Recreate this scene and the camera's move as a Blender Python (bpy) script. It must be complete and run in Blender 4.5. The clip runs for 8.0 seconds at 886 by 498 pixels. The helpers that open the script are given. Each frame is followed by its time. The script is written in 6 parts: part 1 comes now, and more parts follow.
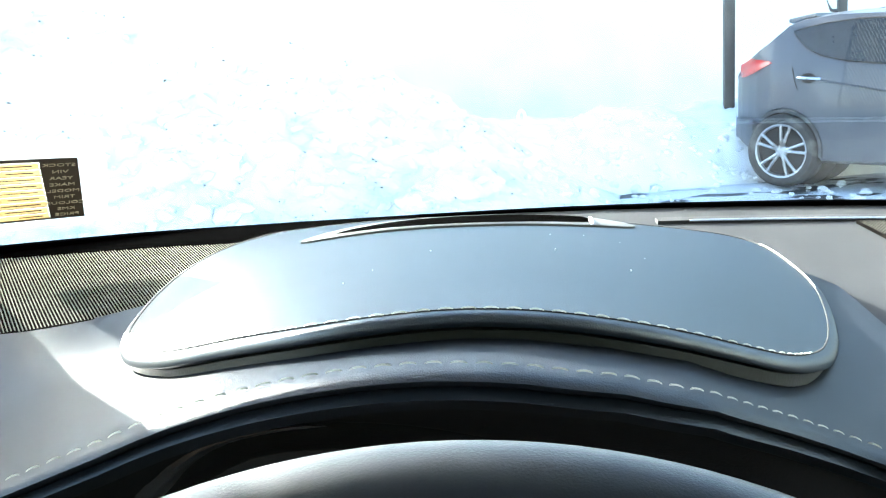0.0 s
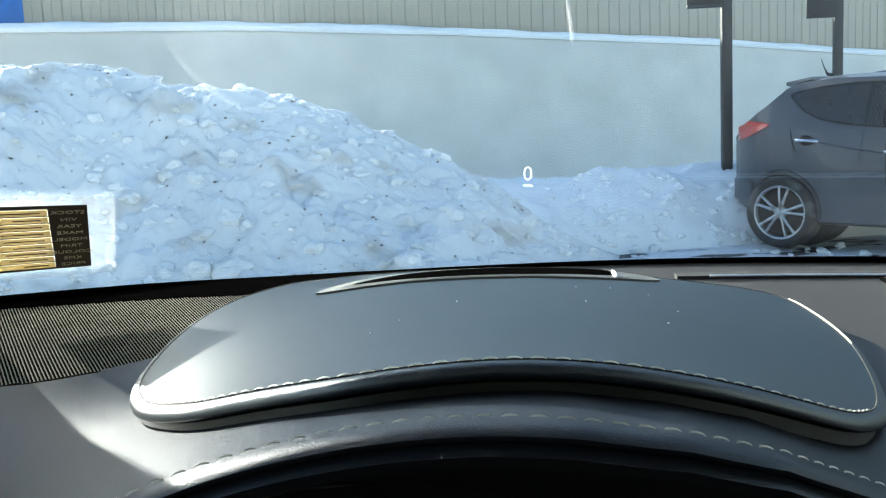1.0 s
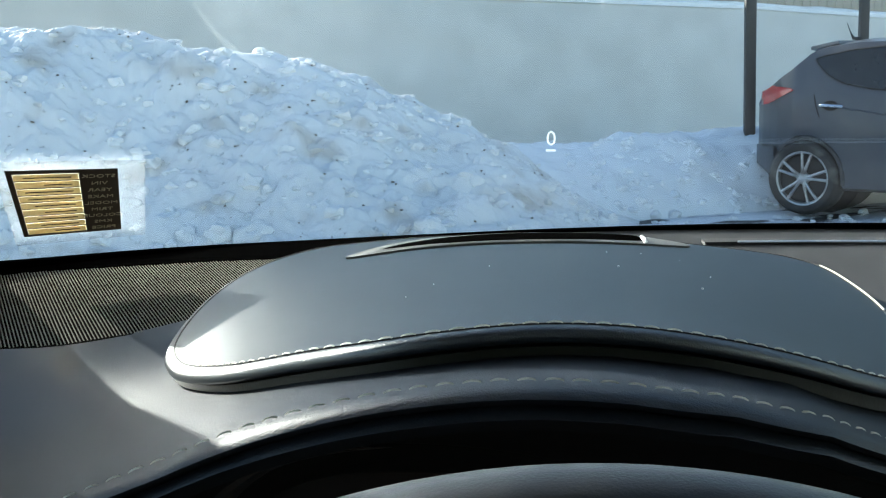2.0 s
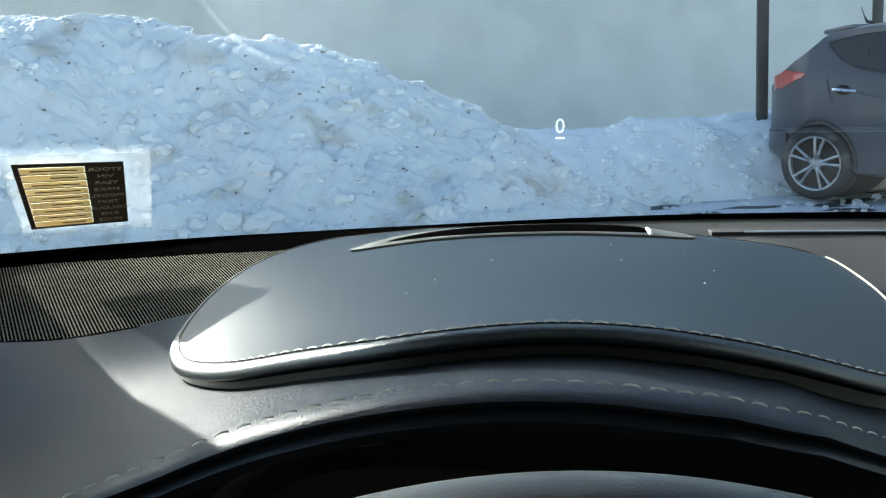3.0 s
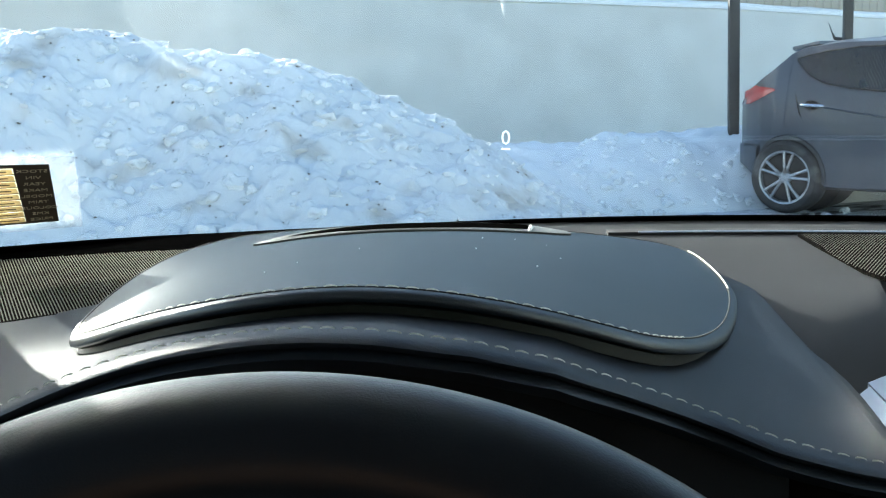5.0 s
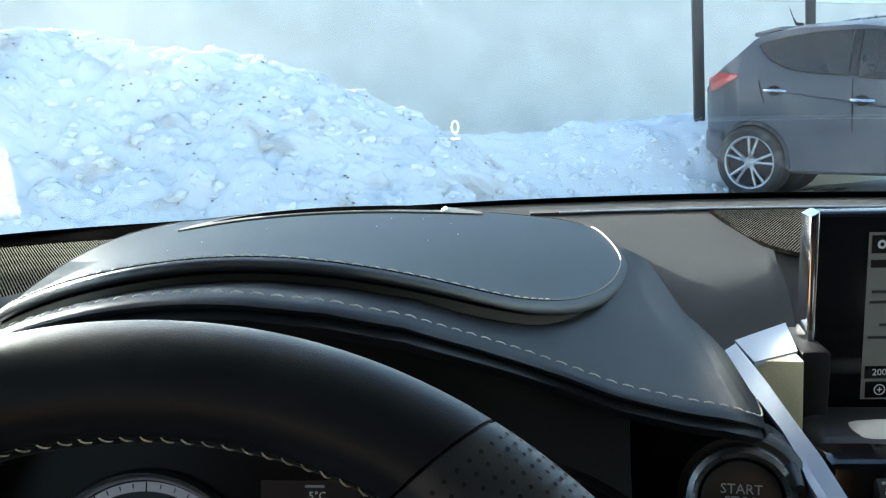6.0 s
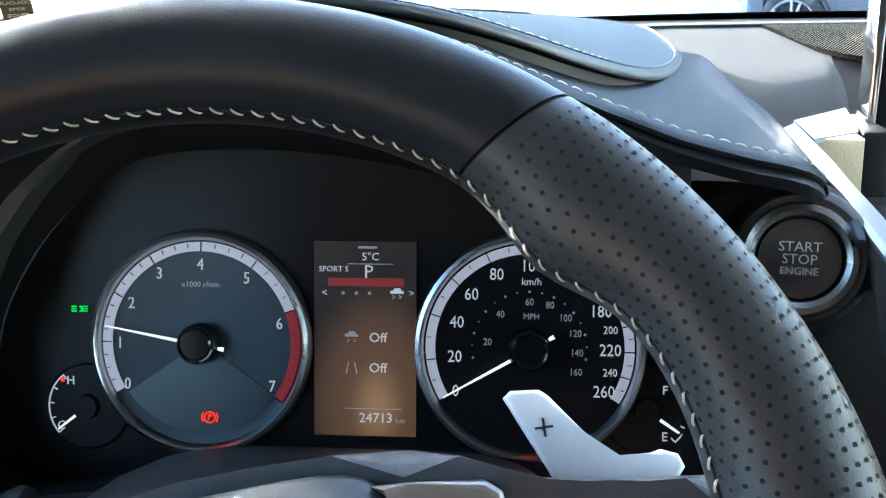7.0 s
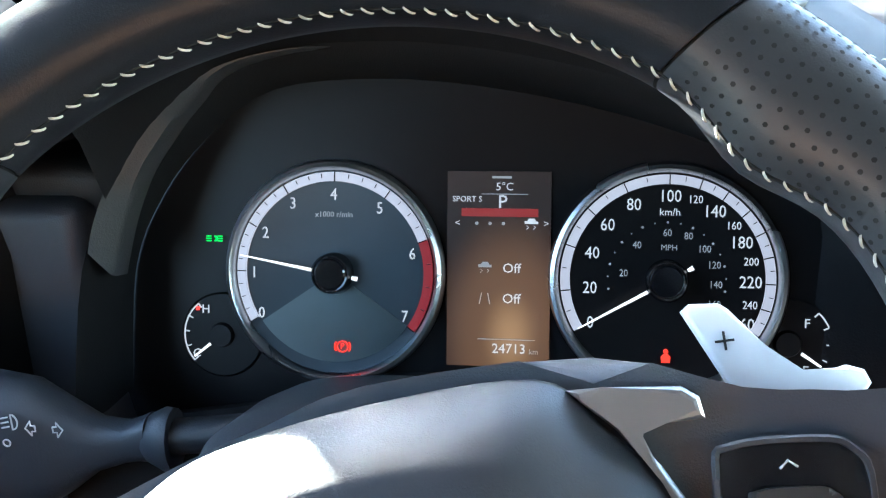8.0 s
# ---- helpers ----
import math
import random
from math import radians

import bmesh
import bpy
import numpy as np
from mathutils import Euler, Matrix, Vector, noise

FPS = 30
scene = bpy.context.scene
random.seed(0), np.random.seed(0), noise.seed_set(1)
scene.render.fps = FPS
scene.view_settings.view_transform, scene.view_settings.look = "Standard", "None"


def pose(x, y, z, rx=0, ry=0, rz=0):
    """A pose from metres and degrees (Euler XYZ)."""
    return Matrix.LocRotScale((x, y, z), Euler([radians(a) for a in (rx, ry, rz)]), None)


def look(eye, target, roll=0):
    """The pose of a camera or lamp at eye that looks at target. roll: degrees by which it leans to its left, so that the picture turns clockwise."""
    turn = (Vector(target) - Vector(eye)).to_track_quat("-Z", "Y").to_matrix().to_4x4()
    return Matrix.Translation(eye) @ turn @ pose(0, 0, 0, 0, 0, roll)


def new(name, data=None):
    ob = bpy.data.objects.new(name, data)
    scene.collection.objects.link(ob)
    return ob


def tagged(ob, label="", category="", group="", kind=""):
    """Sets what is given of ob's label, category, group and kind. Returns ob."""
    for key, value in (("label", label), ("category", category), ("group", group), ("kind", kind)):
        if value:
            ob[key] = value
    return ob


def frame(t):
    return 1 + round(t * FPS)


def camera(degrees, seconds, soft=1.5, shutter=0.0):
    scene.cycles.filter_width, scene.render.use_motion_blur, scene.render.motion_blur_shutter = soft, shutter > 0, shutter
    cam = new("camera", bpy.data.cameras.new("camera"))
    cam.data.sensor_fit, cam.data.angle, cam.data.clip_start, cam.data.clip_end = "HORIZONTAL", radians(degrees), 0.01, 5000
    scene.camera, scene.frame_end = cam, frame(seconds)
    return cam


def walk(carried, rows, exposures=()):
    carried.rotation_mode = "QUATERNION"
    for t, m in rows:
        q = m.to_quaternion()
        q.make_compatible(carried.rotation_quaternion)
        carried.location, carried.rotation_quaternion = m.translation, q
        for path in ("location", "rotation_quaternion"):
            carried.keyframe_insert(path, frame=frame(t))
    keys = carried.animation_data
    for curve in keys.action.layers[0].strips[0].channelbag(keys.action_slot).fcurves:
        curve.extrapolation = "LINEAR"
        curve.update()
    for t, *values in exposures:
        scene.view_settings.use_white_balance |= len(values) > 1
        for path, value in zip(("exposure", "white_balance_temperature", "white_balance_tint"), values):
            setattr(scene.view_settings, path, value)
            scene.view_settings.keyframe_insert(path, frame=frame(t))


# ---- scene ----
# The car leans a little to one side on the packed snow: everything in it is laid out in its own frame.
CAR = pose(0, 0, 0.09) @ pose(0, 0.2, 1.2) @ pose(0, 0, 0, 0, 2.5, 0) @ pose(0, -0.2, -1.2)

cam = camera(48.0, 8.0, soft=1.15)
PATH = [
    (0, (-0.0013, 0.1135, 1.2946), (-0.1523, 2.0676, 0.8961), -0.53),
    (0.5, (-0.0090, 0.1245, 1.2909), (-0.1520, 2.0955, 0.9830), 0.15),
    (1, (-0.0186, 0.1328, 1.2858), (-0.1650, 2.1074, 1.0043), -0.05),
    (1.5, (-0.0226, 0.1323, 1.2860), (-0.1877, 2.1052, 1.0020), -0.44),
    (1.7, (-0.0255, 0.1324, 1.2844), (-0.1944, 2.1010, 0.9745), -0.14),
    (2.8, (-0.0267, 0.1292, 1.2911), (-0.2345, 2.0809, 0.9069), -0.29),
    (3, (-0.0213, 0.1327, 1.2902), (-0.2265, 2.0857, 0.9113), -0.24),
    (3.5, (0.0083, 0.1259, 1.2966), (-0.1496, 2.0876, 0.9406), -0.61),
    (4, (0.0277, 0.1237, 1.2903), (-0.1043, 2.0917, 0.9595), -0.73),
    (4.5, (0.0300, 0.1249, 1.2865), (-0.1237, 2.0884, 0.9386), -0.60),
    (4.7, (0.0368, 0.1067, 1.2868), (-0.1329, 2.0683, 0.9354), -0.05),
    (5.8, (0.0937, 0.0230, 1.2909), (-0.0616, 1.9873, 0.9484), -0.80),
    (6, (0.1029, 0.0296, 1.2848), (-0.0200, 1.9923, 0.9205), -1.23),
    (6.2, (0.1081, 0.0284, 1.2735), (0.0092, 1.9862, 0.8770), -0.38),
    (6.5, (0.1103, 0.0212, 1.2555), (0.0004, 1.9593, 0.7742), -0.92),
    (7, (0.0891, 0.0226, 1.2271), (-0.0915, 1.9187, 0.6170), -1.12),
    (7.5, (0.0735, 0.0253, 1.2187), (-0.1541, 1.9016, 0.5647), -2.30),
    (8, (0.0514, 0.0160, 1.2102), (-0.2509, 1.8741, 0.5350), -2.04),
]
EXPOSURES = [
    (0.0, 3.65), (0.3, 3.15), (0.6, 2.5), (0.9, 2.15), (1.2, 2.02), (1.7, 1.9), (2.8, 1.8), (3.3, 1.85), (4.0, 1.97), (4.7, 2.12), (5.8, 2.47), (6.0, 2.6),
    (6.2, 2.75), (6.5, 3.1), (6.8, 3.7), (7.0, 4.37), (7.5, 4.9), (8.0, 5.05),
]
EXPOSURES = [(t, stops, 6000 if t < 6.9 else 5850, 1 if t < 6.9 else 5) for t, stops in EXPOSURES]
walk(cam, [(t, CAR @ look(eye, target, roll)) for t, eye, target, roll in PATH], EXPOSURES)

# ---- daylight: a low winter sun, ahead and to the left of the car ----
SUN_AZ, SUN_EL = radians(47.5), radians(19)
TO_SUN = Vector((-math.sin(SUN_AZ) * math.cos(SUN_EL), math.cos(SUN_AZ) * math.cos(SUN_EL), math.sin(SUN_EL)))
world = bpy.data.worlds.new("winter_sky")
scene.world = world
world.use_nodes = True
wn = world.node_tree.nodes
sky = wn.new("ShaderNodeTexSky")
sky.sky_type, sky.sun_disc = "NISHITA", False
sky.sun_elevation, sky.sun_rotation = SUN_EL, -SUN_AZ
sky.ozone_density, sky.dust_density = 0.8, 0.4
world.node_tree.links.new(sky.outputs[0], wn["Background"].inputs[0])
wn["Background"].inputs[1].default_value = 0.09
sun_data = bpy.data.lights.new("sun", "SUN")
sun_data.energy, sun_data.angle, sun_data.color = 5.0, radians(0.55), (1.0, 0.93, 0.82)
sun = new("sun", sun_data)
sun.matrix_world = look(TO_SUN * 30, (0, 0, 0))


# ---- materials ----
def material(name, color, rough=0.5, metal=0.0, vary=0.12, size=8.0, grain=0.0, grain_size=600.0, coat=0.0, spec=0.5, stain=None, stain_size=2.0, stain_cut=(0.5, 0.65), stain_stretch=None, piece=0.0):
    """A surface with colour variation at two scales, fine relief, and an optional second colour in patches."""
    m = bpy.data.materials.new(name)
    m.use_nodes = True
    nodes, links = m.node_tree.nodes, m.node_tree.links
    b = nodes["Principled BSDF"]
    b.inputs["Roughness"].default_value, b.inputs["Metallic"].default_value = rough, metal
    b.inputs["Coat Weight"].default_value, b.inputs["Specular IOR Level"].default_value = coat, spec
    place = nodes.new("ShaderNodeTexCoord").outputs["Object"]
    big, fine = nodes.new("ShaderNodeTexNoise"), nodes.new("ShaderNodeTexNoise")
    for tex, scale in ((big, size), (fine, grain_size)):
        tex.inputs["Scale"].default_value, tex.inputs["Detail"].default_value = scale, 5.0
        links.new(place, tex.inputs["Vector"])
    ramp = nodes.new("ShaderNodeValToRGB")
    ramp.color_ramp.elements[0].position, ramp.color_ramp.elements[1].position = 0.3, 0.7
    ramp.color_ramp.elements[0].color = (*[c * (1 - vary) for c in color], 1)
    ramp.color_ramp.elements[1].color = (*[min(1, c * (1 + vary)) for c in color], 1)
    links.new(big.outputs["Fac"], ramp.inputs["Fac"])
    out = ramp.outputs["Color"]
    if stain:
        patch, cut, mix = nodes.new("ShaderNodeTexNoise"), nodes.new("ShaderNodeMapRange"), nodes.new("ShaderNodeMix")
        patch.inputs["Scale"].default_value, patch.inputs["Detail"].default_value = stain_size, 8.0
        cut.inputs["From Min"].default_value, cut.inputs["From Max"].default_value = stain_cut
        mix.data_type = "RGBA"
        if stain_stretch:
            turn = nodes.new("ShaderNodeMapping")
            turn.inputs["Scale"].default_value = stain_stretch
            links.new(place, turn.inputs["Vector"])
            links.new(turn.outputs["Vector"], patch.inputs["Vector"])
        else:
            links.new(place, patch.inputs["Vector"])
        links.new(patch.outputs["Fac"], cut.inputs["Value"])
        links.new(cut.outputs["Result"], mix.inputs["Factor"])
        links.new(out, mix.inputs["A"])
        mix.inputs["B"].default_value = (*stain, 1)
        out = mix.outputs["Result"]
    if piece:
        info, range_, tint = nodes.new("ShaderNodeObjectInfo"), nodes.new("ShaderNodeMapRange"), nodes.new("ShaderNodeMix")
        range_.inputs["To Min"].default_value, range_.inputs["To Max"].default_value = 1 - piece, 1 + piece
        tint.data_type, tint.blend_type = "RGBA", "MULTIPLY"
        tint.inputs["Factor"].default_value = 1
        links.new(info.outputs["Random"], range_.inputs["Value"])
        links.new(out, tint.inputs["A"])
        links.new(range_.outputs["Result"], tint.inputs["B"])
        out = tint.outputs["Result"]
    links.new(out, b.inputs["Base Color"])
    rr = nodes.new("ShaderNodeMapRange")
    rr.inputs["To Min"].default_value, rr.inputs["To Max"].default_value = max(0.02, rough - 0.08), min(1, rough + 0.08)
    links.new(big.outputs["Fac"], rr.inputs["Value"])
    links.new(rr.outputs["Result"], b.inputs["Roughness"])
    if grain:
        bump = nodes.new("ShaderNodeBump")
        bump.inputs["Strength"].default_value, bump.inputs["Distance"].default_value = min(1, grain), 0.0006 * max(1, 600 / grain_size)
        links.new(fine.outputs["Fac"], bump.inputs["Height"])
        links.new(bump.outputs["Normal"], b.inputs["Normal"])
    return m


def leather(name, color, sheen, rough=0.5, **more):
    """Grained leather or soft plastic: a matt body under a thin, even sheen."""
    m = material(name, color, 0.7, spec=0.0, **more)
    nodes, links = m.node_tree.nodes, m.node_tree.links
    gloss, mix = nodes.new("ShaderNodeBsdfGlossy"), nodes.new("ShaderNodeMixShader")
    gloss.distribution = "BECKMANN"
    gloss.inputs["Roughness"].default_value, mix.inputs["Fac"].default_value = rough, sheen
    for l in list(links):
        if l.to_socket == nodes["Principled BSDF"].inputs["Normal"]:
            links.new(l.from_socket, gloss.inputs["Normal"])
    links.new(nodes["Principled BSDF"].outputs[0], mix.inputs[1])
    links.new(gloss.outputs[0], mix.inputs[2])
    links.new(mix.outputs[0], nodes["Material Output"].inputs["Surface"])
    return m


def snowy(name, color, rough, **more):
    """Snow: light soaks a few centimetres into it, so thin backlit edges shine."""
    m = material(name, color, rough, **more)
    b = m.node_tree.nodes["Principled BSDF"]
    b.inputs["Subsurface Weight"].default_value, b.inputs["Subsurface Scale"].default_value = 0.5, 0.04
    b.inputs["Subsurface Radius"].default_value = (1.0, 1.0, 1.0)
    return m


def glow(name, color, strength, rough=0.5):
    """A lit sign or display."""
    m = bpy.data.materials.new(name)
    m.use_nodes = True
    b = m.node_tree.nodes["Principled BSDF"]
    b.inputs["Base Color"].default_value, b.inputs["Roughness"].default_value = (*[c * 0.22 for c in color], 1), rough
    b.inputs["Emission Color"].default_value, b.inputs["Emission Strength"].default_value = (*color, 1), strength
    b.inputs["Specular IOR Level"].default_value = 1.0 if rough < 0.4 else 0.5
    b.inputs["Coat Weight"].default_value, b.inputs["Coat Roughness"].default_value = (0.8 if rough < 0.4 else 0.0), rough
    return m


def glass(name, color=(1, 1, 1), rough=0.0, ior=1.45):
    m = bpy.data.materials.new(name)
    m.use_nodes = True
    b = m.node_tree.nodes["Principled BSDF"]
    b.inputs["Base Color"].default_value = (*color, 1)
    b.inputs["Transmission Weight"].default_value, b.inputs["Roughness"].default_value, b.inputs["IOR"].default_value = 1.0, rough, ior
    return m


def film(name, color, cover):
    """Clear plastic film, mostly see-through."""
    m = material(name, color, 0.3, vary=0.03)
    m.node_tree.nodes["Principled BSDF"].inputs["Alpha"].default_value = cover
    return m


def translucent(name, color, share):
    """Thin printed paper that lets light through."""
    m = material(name, color, 0.7, vary=0.06, size=60)
    nodes, links = m.node_tree.nodes, m.node_tree.links
    through_, mix = nodes.new("ShaderNodeBsdfTranslucent"), nodes.new("ShaderNodeMixShader")
    through_.inputs["Color"].default_value = (*color, 1)
    mix.inputs["Fac"].default_value = share
    links.new(nodes["Principled BSDF"].outputs[0], mix.inputs[1])
    links.new(through_.outputs[0], mix.inputs[2])
    links.new(mix.outputs[0], nodes["Material Output"].inputs["Surface"])
    return m


def perforated(name, color, hole, pitch, rough=0.7):
    """Fine cloth or metal mesh: round holes on a grid."""
    m = material(name, color, rough, vary=0.1, spec=0.0)
    nodes, links = m.node_tree.nodes, m.node_tree.links
    b, base = nodes["Principled BSDF"], None
    for l in list(links):
        if l.to_socket == b.inputs["Base Color"]:
            base = l.from_socket
    vor, cut, mix = nodes.new("ShaderNodeTexVoronoi"), nodes.new("ShaderNodeMapRange"), nodes.new("ShaderNodeMix")
    vor.inputs["Scale"].default_value, vor.inputs["Randomness"].default_value = 1 / pitch, 0.0
    vor.voronoi_dimensions = "2D"
    cut.inputs["From Min"].default_value, cut.inputs["From Max"].default_value = 0.34, 0.42
    mix.data_type = "RGBA"
    links.new(nodes.new("ShaderNodeTexCoord").outputs["Object"], vor.inputs["Vector"])
    links.new(vor.outputs["Distance"], cut.inputs["Value"])
    links.new(cut.outputs["Result"], mix.inputs["Factor"])
    mix.inputs["A"].default_value = (*hole, 1)
    links.new(base, mix.inputs["B"])
    links.new(mix.outputs["Result"], b.inputs["Base Color"])
    bump = nodes.new("ShaderNodeBump")
    bump.inputs["Strength"].default_value, bump.inputs["Distance"].default_value = 0.8, 0.0006
    links.new(cut.outputs["Result"], bump.inputs["Height"])
    links.new(bump.outputs["Normal"], b.inputs["Normal"])
    return m


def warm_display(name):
    """The ground of the colour display: nearly black above, with an amber reflection painted as emission, spreading
    from low down on its right.
    """
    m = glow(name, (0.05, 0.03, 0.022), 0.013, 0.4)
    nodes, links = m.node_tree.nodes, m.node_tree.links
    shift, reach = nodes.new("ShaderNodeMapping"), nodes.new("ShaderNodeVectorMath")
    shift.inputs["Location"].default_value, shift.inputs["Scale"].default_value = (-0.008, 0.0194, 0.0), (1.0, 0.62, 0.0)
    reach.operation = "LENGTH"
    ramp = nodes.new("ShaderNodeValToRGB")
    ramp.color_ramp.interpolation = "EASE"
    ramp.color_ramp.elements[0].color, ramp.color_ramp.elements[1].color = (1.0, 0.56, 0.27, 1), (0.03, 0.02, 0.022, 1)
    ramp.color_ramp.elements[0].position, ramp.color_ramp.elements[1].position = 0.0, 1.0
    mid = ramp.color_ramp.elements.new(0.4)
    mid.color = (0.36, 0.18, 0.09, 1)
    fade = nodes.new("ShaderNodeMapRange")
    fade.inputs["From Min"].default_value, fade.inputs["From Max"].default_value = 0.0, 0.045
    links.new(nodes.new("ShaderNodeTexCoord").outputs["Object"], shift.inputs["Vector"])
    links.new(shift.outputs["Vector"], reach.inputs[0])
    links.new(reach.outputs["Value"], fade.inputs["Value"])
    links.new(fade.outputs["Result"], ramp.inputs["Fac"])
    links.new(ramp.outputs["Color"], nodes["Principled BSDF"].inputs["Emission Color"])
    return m


